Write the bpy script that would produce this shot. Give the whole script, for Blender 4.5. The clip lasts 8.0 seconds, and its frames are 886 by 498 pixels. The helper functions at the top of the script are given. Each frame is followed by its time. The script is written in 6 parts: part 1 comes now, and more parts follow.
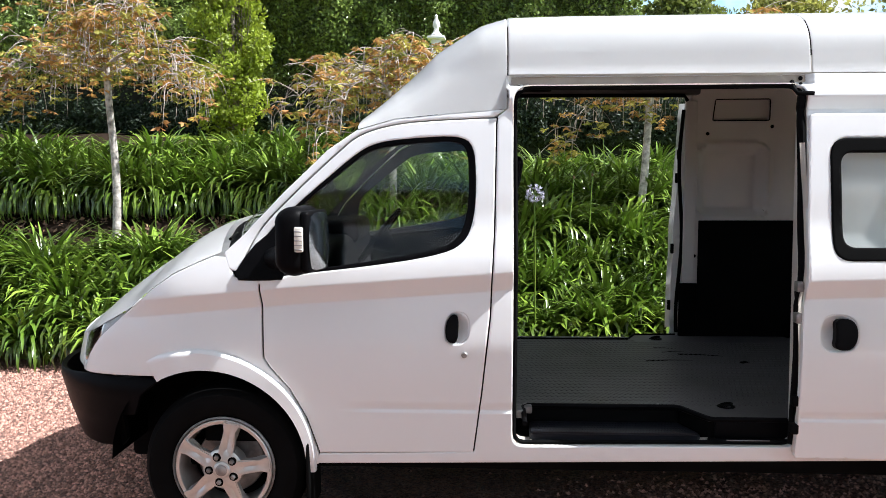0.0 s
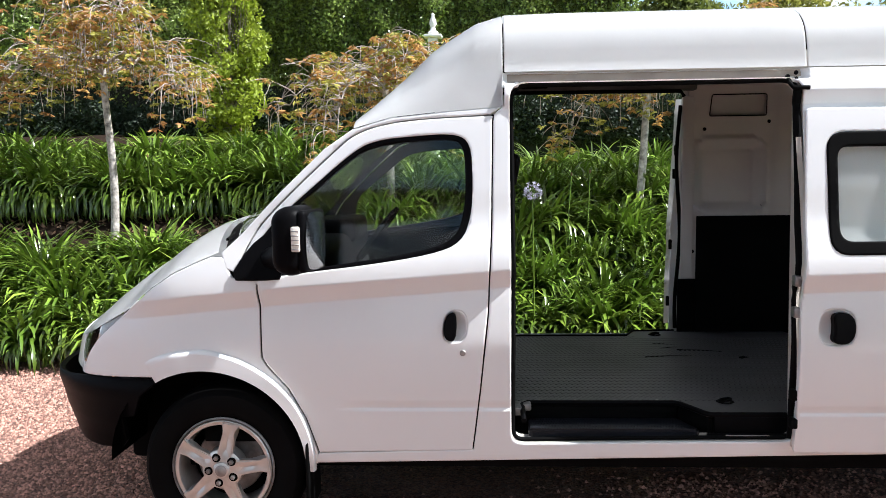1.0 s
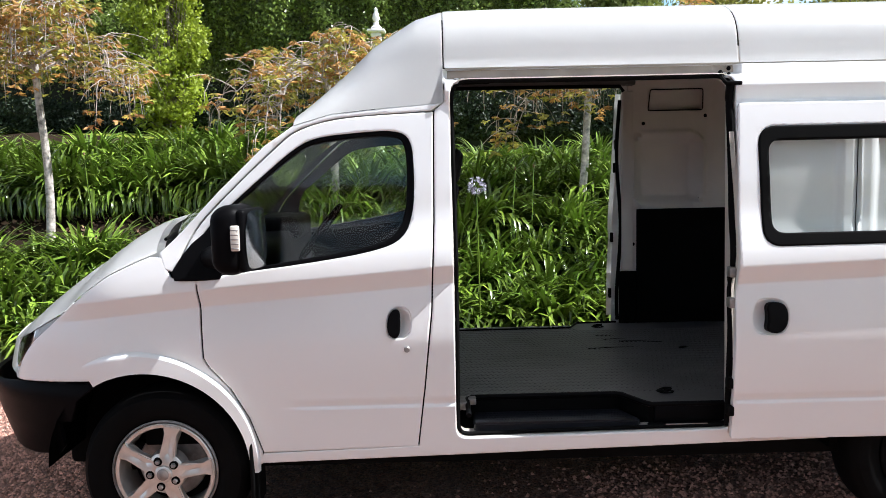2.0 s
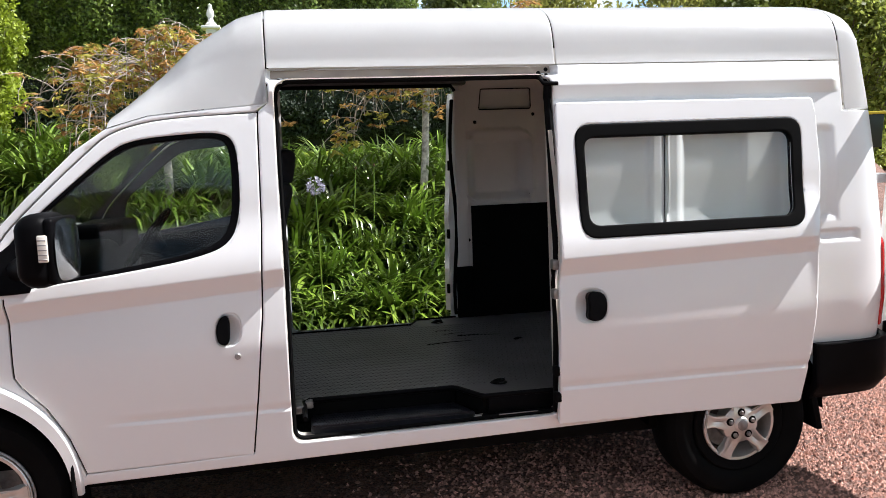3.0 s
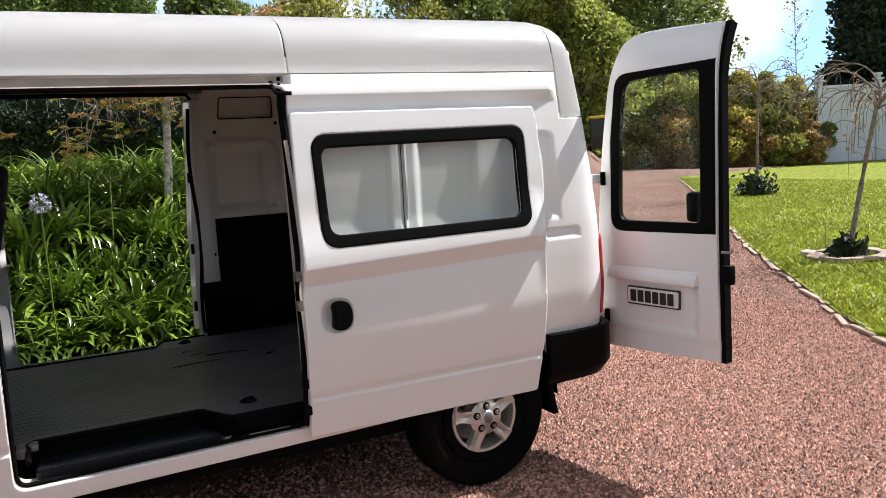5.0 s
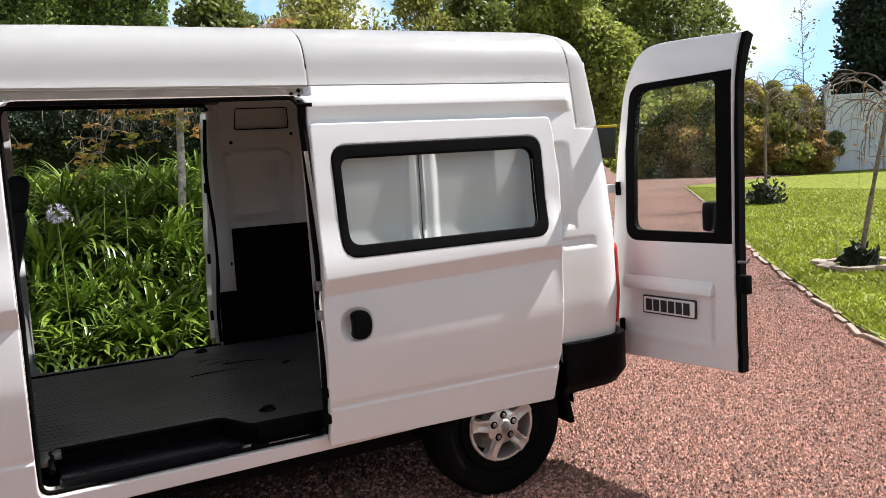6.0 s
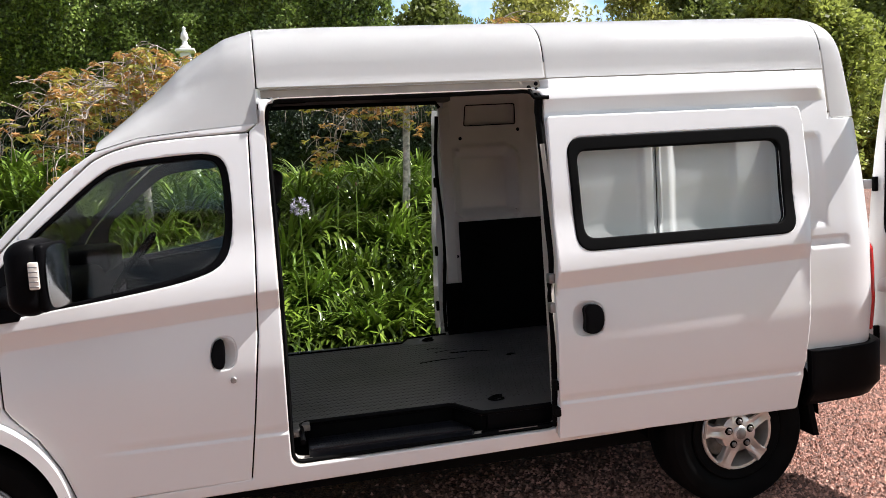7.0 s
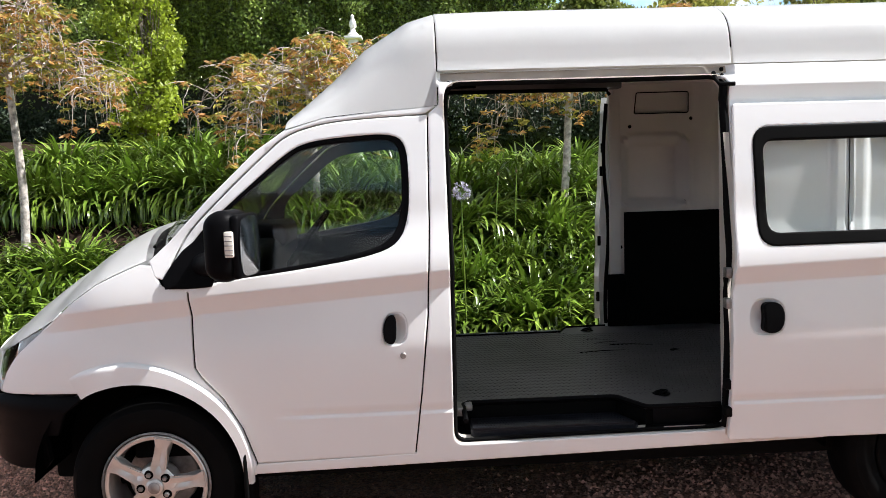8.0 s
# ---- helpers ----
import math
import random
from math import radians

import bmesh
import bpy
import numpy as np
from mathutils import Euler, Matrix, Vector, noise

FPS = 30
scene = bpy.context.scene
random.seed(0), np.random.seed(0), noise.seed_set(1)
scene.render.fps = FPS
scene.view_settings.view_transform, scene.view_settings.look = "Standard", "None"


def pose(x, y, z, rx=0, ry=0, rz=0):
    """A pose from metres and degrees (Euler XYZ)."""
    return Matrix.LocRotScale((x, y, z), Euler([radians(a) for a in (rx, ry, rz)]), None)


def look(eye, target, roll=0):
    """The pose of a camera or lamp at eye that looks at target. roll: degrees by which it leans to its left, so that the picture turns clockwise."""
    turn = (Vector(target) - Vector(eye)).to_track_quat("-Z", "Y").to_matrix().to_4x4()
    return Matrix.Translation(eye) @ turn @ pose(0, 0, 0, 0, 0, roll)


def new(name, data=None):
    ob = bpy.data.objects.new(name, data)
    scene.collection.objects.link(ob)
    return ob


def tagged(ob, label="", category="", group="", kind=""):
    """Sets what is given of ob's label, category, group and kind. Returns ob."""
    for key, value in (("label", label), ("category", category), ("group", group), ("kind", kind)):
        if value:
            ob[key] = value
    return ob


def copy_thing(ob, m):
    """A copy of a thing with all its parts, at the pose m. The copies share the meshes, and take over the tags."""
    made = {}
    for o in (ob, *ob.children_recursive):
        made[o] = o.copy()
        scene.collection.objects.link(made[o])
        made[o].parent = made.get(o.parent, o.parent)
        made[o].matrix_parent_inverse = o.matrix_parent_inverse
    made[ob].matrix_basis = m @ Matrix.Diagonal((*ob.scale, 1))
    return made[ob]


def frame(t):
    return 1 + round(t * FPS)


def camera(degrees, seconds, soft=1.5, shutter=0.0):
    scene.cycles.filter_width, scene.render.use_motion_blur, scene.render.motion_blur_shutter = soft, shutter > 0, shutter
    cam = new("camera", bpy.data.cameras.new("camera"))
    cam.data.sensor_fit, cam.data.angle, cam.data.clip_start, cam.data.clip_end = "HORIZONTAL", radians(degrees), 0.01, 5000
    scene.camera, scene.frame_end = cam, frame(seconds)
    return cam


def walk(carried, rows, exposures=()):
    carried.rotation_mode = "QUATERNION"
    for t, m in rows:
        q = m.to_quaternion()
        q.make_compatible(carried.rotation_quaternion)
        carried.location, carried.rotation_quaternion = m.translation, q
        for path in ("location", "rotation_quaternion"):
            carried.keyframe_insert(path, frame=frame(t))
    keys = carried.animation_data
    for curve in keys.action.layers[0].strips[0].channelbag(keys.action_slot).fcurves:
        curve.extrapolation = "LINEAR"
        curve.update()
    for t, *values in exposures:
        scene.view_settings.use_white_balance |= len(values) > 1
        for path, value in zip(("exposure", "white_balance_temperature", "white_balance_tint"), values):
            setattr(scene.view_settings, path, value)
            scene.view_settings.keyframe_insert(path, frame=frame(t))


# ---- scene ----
cam = camera(56.2, 8.0, soft=0.8)
PATH = [
    (0, (1.073, -3.179, 1.557), (0.966, -1.192, 1.358), -0.2),
    (0.5, (1.074, -3.182, 1.557), (0.969, -1.195, 1.354), -0.6),
    (1, (1.082, -3.177, 1.556), (0.976, -1.19, 1.353), -0.8),
    (1.2, (1.084, -3.175, 1.557), (0.981, -1.189, 1.352), -0.8),
    (2.3, (1.124, -3.179, 1.568), (1.232, -1.195, 1.345), -1.6),
    (2.5, (1.143, -3.179, 1.572), (1.322, -1.2, 1.345), -1.8),
    (3, (1.191, -3.189, 1.569), (1.56, -1.237, 1.336), -2.1),
    (3.5, (1.231, -3.193, 1.569), (1.75, -1.277, 1.328), -2.9),
    (4, (1.266, -3.192, 1.568), (1.947, -1.327, 1.324), -3.3),
    (4.5, (1.289, -3.192, 1.582), (2.118, -1.39, 1.329), -3.2),
    (4.7, (1.297, -3.192, 1.582), (2.162, -1.407, 1.329), -3.2),
    (5.8, (1.235, -3.192, 1.578), (2.159, -1.432, 1.356), -3.3),
    (6, (1.231, -3.191, 1.589), (2.119, -1.413, 1.367), -3.3),
    (6.5, (1.175, -3.173, 1.578), (1.802, -1.284, 1.377), -3.7),
    (7, (1.117, -3.152, 1.563), (1.547, -1.208, 1.371), -3.4),
    (7.5, (1.062, -3.135, 1.55), (1.323, -1.161, 1.358), -2.4),
    (8, (1.02, -3.141, 1.547), (1.102, -1.153, 1.346), -1.8),
]
walk(cam, [(t, look(eye, target, roll)) for t, eye, target, roll in PATH], exposures=[(0.0, 1.17, 6060, 11), (1.2, 1.17, 6060, 11), (2.5, 1.11, 6120, 12), (3.5, 0.96, 6340, 13), (4.5, 0.83, 6400, 13), (6.0, 0.79, 6400, 13), (7.0, 0.91, 6400, 14), (8.0, 1.12, 6300, 12)])

# ---- sky and sun ----
SUN = Vector((0.82, -0.062, 1.0)).normalized()
world = bpy.data.worlds.new("sky")
scene.world = world
world.use_nodes = True
wn = world.node_tree.nodes
wl = world.node_tree.links
sky = wn.new("ShaderNodeTexSky")
sky.sky_type = "NISHITA"
sky.sun_disc = False
sky.sun_elevation = math.asin(SUN.z)
sky.sun_rotation = math.atan2(SUN.x, SUN.y)
coord = wn.new("ShaderNodeTexCoord")
cloud = wn.new("ShaderNodeTexNoise")
cloud.inputs["Scale"].default_value = 4.6
cloud.inputs["Detail"].default_value = 7.0
cloud.inputs["Roughness"].default_value = 0.55
wl.new(coord.outputs["Generated"], cloud.inputs["Vector"])
cover = wn.new("ShaderNodeMapRange")
cover.inputs["From Min"].default_value = 0.47
cover.inputs["From Max"].default_value = 0.57
wl.new(cloud.outputs["Fac"], cover.inputs["Value"])
white = wn.new("ShaderNodeMixRGB")
white.inputs["Color2"].default_value = (44.0, 45.0, 46.5, 1)
wl.new(cover.outputs["Result"], white.inputs["Fac"])
# pale haze low over the horizon
low = wn.new("ShaderNodeSeparateXYZ")
wl.new(coord.outputs["Generated"], low.inputs["Vector"])
thick = wn.new("ShaderNodeMapRange")
thick.interpolation_type = "SMOOTHSTEP"
thick.inputs["From Min"].default_value = 0.50
thick.inputs["From Max"].default_value = 0.05
wl.new(low.outputs["Z"], thick.inputs["Value"])
haze = wn.new("ShaderNodeMixRGB")
haze.inputs["Color2"].default_value = (25.0, 41.0, 58.0, 1)
wl.new(thick.outputs["Result"], haze.inputs["Fac"])
wl.new(sky.outputs["Color"], haze.inputs["Color1"])
wl.new(haze.outputs["Color"], white.inputs["Color1"])
wl.new(white.outputs["Color"], wn["Background"].inputs["Color"])
wn["Background"].inputs["Strength"].default_value = 0.0140

sun = new("sun", bpy.data.lights.new("sun", "SUN"))
sun.data.energy = 5.0
sun.data.angle = radians(0.53)
sun.data.color = (1.0, 0.97, 0.93)
sun.matrix_world = look(SUN * 40, (0, 0, 0))


# ---- materials ----
def material(name, colour, rough=0.5, metal=0.0, vary=0.12, scale=8.0, bump=0.0, bump_scale=60.0,
             second=None, coat=0.0, per_object=0.0, per_island=0.0, translucent=0.0, spec=0.5):
    """A surface whose colour drifts at two scales, with a fine relief."""
    m = bpy.data.materials.new(name)
    m.use_nodes = True
    n, l = m.node_tree.nodes, m.node_tree.links
    b = n["Principled BSDF"]
    b.inputs["Roughness"].default_value = rough
    b.inputs["Metallic"].default_value = metal
    b.inputs["Specular IOR Level"].default_value = spec
    b.inputs["Coat Weight"].default_value = coat
    b.inputs["Coat Roughness"].default_value = 0.04
    tc = n.new("ShaderNodeTexCoord")
    big = n.new("ShaderNodeTexNoise")
    big.inputs["Scale"].default_value = scale
    big.inputs["Detail"].default_value = 6
    l.new(tc.outputs["Object"], big.inputs["Vector"])
    mix = n.new("ShaderNodeMixRGB")
    dark = tuple(c * (1 - vary) for c in colour)
    mix.inputs["Color1"].default_value = (*dark, 1)
    mix.inputs["Color2"].default_value = (*(second or tuple(min(1, c * (1 + vary)) for c in colour)), 1)
    spread = n.new("ShaderNodeMapRange")
    spread.inputs["From Min"].default_value = 0.3
    spread.inputs["From Max"].default_value = 0.7
    l.new(big.outputs["Fac"], spread.inputs["Value"])
    l.new(spread.outputs["Result"], mix.inputs["Fac"])
    out = mix.outputs["Color"]
    for amount, source in ((per_object, "ShaderNodeObjectInfo"), (per_island, "ShaderNodeNewGeometry")):
        if amount:
            info = n.new(source)
            hsv = n.new("ShaderNodeHueSaturation")
            rng = n.new("ShaderNodeMapRange")
            rng.inputs["To Min"].default_value = 1 - amount
            rng.inputs["To Max"].default_value = 1 + amount
            l.new(info.outputs["Random" if amount is per_object and source == "ShaderNodeObjectInfo" else "Random Per Island"], rng.inputs["Value"])
            l.new(rng.outputs["Result"], hsv.inputs["Value"])
            l.new(out, hsv.inputs["Color"])
            out = hsv.outputs["Color"]
    l.new(out, b.inputs["Base Color"])
    if bump:
        fine = n.new("ShaderNodeTexNoise")
        fine.inputs["Scale"].default_value = bump_scale
        fine.inputs["Detail"].default_value = 4
        l.new(tc.outputs["Object"], fine.inputs["Vector"])
        bp = n.new("ShaderNodeBump")
        bp.inputs["Strength"].default_value = bump
        bp.inputs["Distance"].default_value = 0.004
        l.new(fine.outputs["Fac"], bp.inputs["Height"])
        l.new(bp.outputs["Normal"], b.inputs["Normal"])
    if translucent:
        tr = n.new("ShaderNodeBsdfTranslucent")
        l.new(out, tr.inputs["Color"])
        ms = n.new("ShaderNodeMixShader")
        ms.inputs["Fac"].default_value = translucent
        l.new(b.outputs["BSDF"], ms.inputs[1])
        l.new(tr.outputs["BSDF"], ms.inputs[2])
        l.new(ms.outputs["Shader"], n["Material Output"].inputs["Surface"])
    return m


def glass(name, tint, gloss=1.5, rough=0.0):
    """A thin pane: clear, tinted, with Fresnel gloss."""
    m = bpy.data.materials.new(name)
    m.use_nodes = True
    n, l = m.node_tree.nodes, m.node_tree.links
    n.remove(n["Principled BSDF"])
    tr = n.new("ShaderNodeBsdfTransparent")
    tr.inputs["Color"].default_value = (*tint, 1)
    gl = n.new("ShaderNodeBsdfGlossy")
    gl.inputs["Roughness"].default_value = rough
    fr = n.new("ShaderNodeFresnel")
    fr.inputs["IOR"].default_value = gloss
    ms = n.new("ShaderNodeMixShader")
    l.new(fr.outputs["Fac"], ms.inputs["Fac"])
    l.new(tr.outputs["BSDF"], ms.inputs[1])
    l.new(gl.outputs["BSDF"], ms.inputs[2])
    l.new(ms.outputs["Shader"], n["Material Output"].inputs["Surface"])
    return m


PAINT = material("white_paint", (0.80, 0.80, 0.79), 0.34, vary=0.015, scale=1.5, coat=0.55)
INNER = material("inner_paint", (0.76, 0.715, 0.66), 0.5, vary=0.05, scale=4, bump=0.05)
# darker beige with the shade of the recessed rail in it
RAILSHADE = material("shaded_rail_beige", (0.40, 0.34, 0.285), 0.6, vary=0.15, scale=9, bump=0.05)
PLASTIC = material("black_plastic", (0.003, 0.003, 0.0035), 0.45, vary=0.25, bump=0.15, bump_scale=300, spec=0.04)
RUBBER = material("black_rubber", (0.004, 0.004, 0.004), 0.7, vary=0.2, bump=0.1, bump_scale=120, spec=0.04)
LINING = material("black_lining", (0.003, 0.003, 0.003), 0.8, vary=0.3, scale=5, spec=0.06)
ALLOY = material("alloy", (0.62, 0.61, 0.58), 0.36, 0.75, vary=0.12, scale=20, bump=0.04)
CHROME = material("chrome", (0.7, 0.7, 0.7), 0.12, 1.0, vary=0.05)
STEEL = material("dull_steel", (0.30, 0.29, 0.28), 0.5, 0.8, vary=0.3, scale=30)
FLOORMAT = material("grey_rubber_floor", (0.088, 0.087, 0.088), 0.42, vary=0.3, scale=3.5, bump=0.2, bump_scale=90)
CLEAR = glass("window_glass", (0.96, 0.975, 0.965), 1.22)
SMOKE = glass("door_glass", (0.91, 0.93, 0.91), 1.34)
REDLENS = material("red_lens", (0.45, 0.015, 0.012), 0.15, vary=0.1, coat=0.5)
LAMPLENS = glass("lamp_lens", (0.95, 0.96, 0.97), 1.18)
FABRIC = material("dark_seat_fabric", (0.020, 0.021, 0.026), 0.9, vary=0.3, scale=30, bump=0.3, bump_scale=200)
PLATE = material("plate_white", (0.75, 0.76, 0.74), 0.4, vary=0.02)
INK = material("black_ink", (0.015, 0.015, 0.015), 0.5, vary=0.1)
ORANGE = material("amber_lens", (0.75, 0.70, 0.62), 0.2, vary=0.1)
GRAVEL = material("red_gravel", (0.165, 0.088, 0.065), 0.85, vary=0.25, scale=0.6, bump=0.0)
PEBBLE = material("gravel_stone", (0.375, 0.205, 0.155), 0.8, vary=0.3, scale=40, per_island=0.7)
SOIL = material("dark_soil", (0.024, 0.016, 0.011), 0.95, vary=0.5, scale=2.5, bump=0.9, bump_scale=18, spec=0.05)
LAWN = material("lawn", (0.18, 0.215, 0.026), 0.9, vary=0.6, scale=9.0, bump=1.0, bump_scale=60, spec=0.15)
GRASS = material("grass_blade", (0.29, 0.335, 0.035), 0.6, vary=0.2, scale=1.0, per_island=0.35, translucent=0.3)
STRAP = material("strap_leaf", (0.050, 0.135, 0.012), 0.30, vary=0.4, scale=1.2, second=(0.225, 0.325, 0.038), per_object=0.2, per_island=0.65, translucent=0.14, spec=0.7)
BARK = material("pale_bark", (0.42, 0.385, 0.34), 0.9, vary=0.6, scale=26, bump=0.8, bump_scale=45)
DARKBARK = material("brown_bark", (0.20, 0.165, 0.135), 0.9, vary=0.45, scale=20, bump=0.7, bump_scale=45)
TWIG = material("twig", (0.37, 0.315, 0.275), 0.85, vary=0.3, scale=10)
MAPLE = material("maple_leaf", (0.46, 0.205, 0.075), 0.55, vary=0.3, scale=3.5, second=(0.54, 0.33, 0.09), per_island=0.45, translucent=0.4)
MAPLEGREEN = material("green_maple_leaf", (0.26, 0.29, 0.05), 0.55, vary=0.35, scale=3.5, second=(0.50, 0.43, 0.08), per_island=0.45, translucent=0.4)
HEDGE = material("hedge_leaf", (0.14, 0.22, 0.045), 0.28, vary=0.35, scale=0.8, second=(0.32, 0.41, 0.10), per_island=0.75, translucent=0.3)
YELLOWLEAF = material("golden_leaf", (0.27, 0.335, 0.03), 0.5, vary=0.25, scale=1.2, per_island=0.4, translucent=0.35)
TREELEAF = material("tree_leaf", (0.13, 0.18, 0.04), 0.5, vary=0.35, scale=0.4, second=(0.24, 0.28, 0.06), per_island=0.45, translucent=0.45)
BRIGHTLEAF = material("bright_tree_leaf", (0.25, 0.30, 0.06), 0.45, vary=0.35, scale=0.5, second=(0.40, 0.45, 0.10), per_island=0.5, translucent=0.5)
OLIVELEAF = material("olive_tree_leaf", (0.26, 0.29, 0.06), 0.5, vary=0.35, scale=0.5, second=(0.42, 0.42, 0.10), per_island=0.45, translucent=0.5)
YELLOWOLIVE = material("yellow_olive_leaf", (0.50, 0.46, 0.09), 0.5, vary=0.35, scale=0.8, second=(0.62, 0.54, 0.15), per_island=0.5, translucent=0.55)
RUSSET = material("russet_leaf", (0.54, 0.33, 0.14), 0.5, vary=0.4, scale=1.0, second=(0.56, 0.44, 0.14), per_island=0.5, translucent=0.5)
# conifer colour, also used to paint shade on the low hedge behind the maples
DARKTREE = material("conifer_and_shade_leaf", (0.018, 0.034, 0.014), 0.6, vary=0.35, scale=0.6, per_island=0.4, translucent=0.1)
# near-black colour that paints the shade inside the hedges
SHADE = material("hedge_shade", (0.012, 0.016, 0.008), 0.95, vary=0.4, scale=3)
BLOOM = material("agapanthus_bloom", (0.56, 0.54, 0.66), 0.6, vary=0.2, scale=30, per_island=0.3, translucent=0.3)
BINGREEN = material("bin_green", (0.012, 0.020, 0.012), 0.45, vary=0.15, scale=4, bump=0.1)
BINLID = material("bin_yellow", (0.55, 0.42, 0.02), 0.4, vary=0.08, scale=4)
WALLPAINT = material("house_render", (0.74, 0.73, 0.70), 0.8, vary=0.05, scale=2, bump=0.2)
SHED = material("pale_fence_paint", (0.55, 0.57, 0.65), 0.5, vary=0.06, scale=1.0)
LAMPBOWL = material("lamp_bowl", (0.50, 0.53, 0.52), 0.25, 0.0, vary=0.1, scale=12)
LITTER = material("leaf_litter", (0.20, 0.12, 0.07), 0.9, vary=0.4, scale=6, per_island=0.6)
TREAD = material("ribbed_tread", (0.007, 0.008, 0.012), 0.38, vary=0.3, scale=9, bump=0.2, bump_scale=120)
STONE = material("edging_stone", (0.36, 0.29, 0.235), 0.9, vary=0.3, scale=5, bump=0.6, per_object=0.2)


# ---- building tools ----
def thing(name, label, category, m=None, group="", kind=""):
    ob = new(name)
    ob.empty_display_size = 0.1
    if m is not None:
        ob.matrix_world = m
    return tagged(ob, label, category, group, kind)


def mesh_part(name, me, mat, parent=None, label=""):
    me.materials.append(mat)
    ob = new(name, me)
    if parent is not None:
        ob.parent = parent
    return tagged(ob, label)


def part(name, bm, mat, parent=None, label="", smooth=True, m=None):
    me = bpy.data.meshes.new(name)
    if m is not None:
        bmesh.ops.transform(bm, matrix=m, verts=bm.verts)
    bm.to_mesh(me)
    bm.free()
    if smooth:
        me.shade_smooth()
        me.set_sharp_from_angle(angle=radians(38))
    return mesh_part(name, me, mat, parent, label)


def box(x0, x1, y0, y1, z0, z1, bevel=0.0, seg=2):
    bm = bmesh.new()
    bmesh.ops.create_cube(bm, size=1)
    for v in bm.verts:
        v.co = Vector(((x0, x1)[v.co.x > 0], (y0, y1)[v.co.y > 0], (z0, z1)[v.co.z > 0]))
    if bevel:
        bmesh.ops.bevel(bm, geom=bm.edges[:], offset=bevel, segments=seg, affect="EDGES", profile=0.5)
    return bm


def lathe(profile, n=48, axis="y"):
    """Turn (radius, along) pairs about an axis."""
    bm = bmesh.new()
    rings = []
    for r, a in profile:
        ring = []
        for k in range(n):
            w = 2 * math.pi * k / n
            c, s = r * math.cos(w), r * math.sin(w)
            ring.append(bm.verts.new((c, a, s) if axis == "y" else (c, s, a)))
        rings.append(ring)
    for p, q in zip(rings, rings[1:]):
        for k in range(n):
            bm.faces.new((p[k], p[(k + 1) % n], q[(k + 1) % n], q[k]))
    bmesh.ops.recalc_face_normals(bm, faces=bm.faces[:])
    return bm


def tube(points, radius, n=8, taper=None, closed=False):
    """A round bar along points; taper: the radius at the far end."""
    bm = bmesh.new()
    pts = [Vector(p) for p in points]
    rings = []
    up = Vector((0.13, 0.21, 0.97)).normalized()
    for i, p in enumerate(pts):
        a = pts[(i - 1) % len(pts)] if closed or i else pts[0]
        b = pts[(i + 1) % len(pts)] if closed or i < len(pts) - 1 else pts[-1]
        d = (b - a).normalized()
        if abs(d.dot(up)) > 0.95:
            side = d.cross(Vector((1, 0.1, 0))).normalized()
        else:
            side = d.cross(up).normalized()
        other = d.cross(side)
        r = radius if taper is None else radius + (taper - radius) * i / (len(pts) - 1)
        rings.append([bm.verts.new(p + r * (math.cos(2 * math.pi * k / n) * side + math.sin(2 * math.pi * k / n) * other)) for k in range(n)])
    pairs = list(zip(rings, rings[1:])) + ([(rings[-1], rings[0])] if closed else [])
    for p, q in pairs:
        for k in range(n):
            bm.faces.new((p[k], p[(k + 1) % n], q[(k + 1) % n], q[k]))
    if not closed:
        bm.faces.new(rings[0][::-1])
        bm.faces.new(rings[-1])
    bmesh.ops.recalc_face_normals(bm, faces=bm.faces[:])
    return bm


def join(*bms):
    out = bms[0]
    for b in bms[1:]:
        me = bpy.data.meshes.new("tmp")
        b.to_mesh(me)
        b.free()
        out.from_mesh(me)
        bpy.data.meshes.remove(me)
    return out


def smooth_line(pts, n=10):
    """Catmull-Rom through a few points."""
    P = [np.array(p, float) for p in pts]
    P = [2 * P[0] - P[1]] + P + [2 * P[-1] - P[-2]]
    out = []
    for i in range(1, len(P) - 2):
        a, b, c, d = P[i - 1:i + 3]
        for k in range(n):
            t = k / n
            out.append(0.5 * (2 * b + (c - a) * t + (2 * a - 5 * b + 4 * c - d) * t * t + (3 * b - a - 3 * c + d) * t ** 3))
    return [tuple(p) for p in out] + [tuple(P[-2])]


def rounded(pts, n=6):
    """A closed outline of (u, z, radius) corners as points."""
    out = []
    m = len(pts)
    for i in range(m):
        a, b, c = (np.array(pts[(i + k) % m][:2], float) for k in (-1, 0, 1))
        r = pts[i][2] if len(pts[i]) > 2 else 0.0
        if r <= 0:
            out.append(tuple(b))
            continue
        p, q = b + (a - b) / np.linalg.norm(a - b) * r, b + (c - b) / np.linalg.norm(c - b) * r
        for k in range(n + 1):
            t = k / n
            out.append(tuple((1 - t) ** 2 * p + 2 * t * (1 - t) * b + t * t * q))
    return out


def inside(pts, poly):
    x, y = pts[:, 0], pts[:, 1]
    hit = np.zeros(len(pts), bool)
    for (x0, y0), (x1, y1) in zip(poly, poly[1:] + poly[:1]):
        if y0 != y1:
            hit ^= ((y0 > y) != (y1 > y)) & (x < (x1 - x0) * (y - y0) / (y1 - y0) + x0)
    return hit


def resample(poly, step):
    out = []
    for a, b in zip(poly, poly[1:] + poly[:1]):
        a, b = np.array(a), np.array(b)
        k = max(1, int(np.linalg.norm(b - a) / step))
        out += [tuple(a + (b - a) * i / k) for i in range(k)]
    return out


def far_from(pts, loops, gap):
    keep = np.ones(len(pts), bool)
    for loop in loops:
        L = np.array(loop)
        for i in range(len(pts)):
            if keep[i]:
                keep[i] = ((L - pts[i]) ** 2).sum(1).min() > gap * gap
    return keep


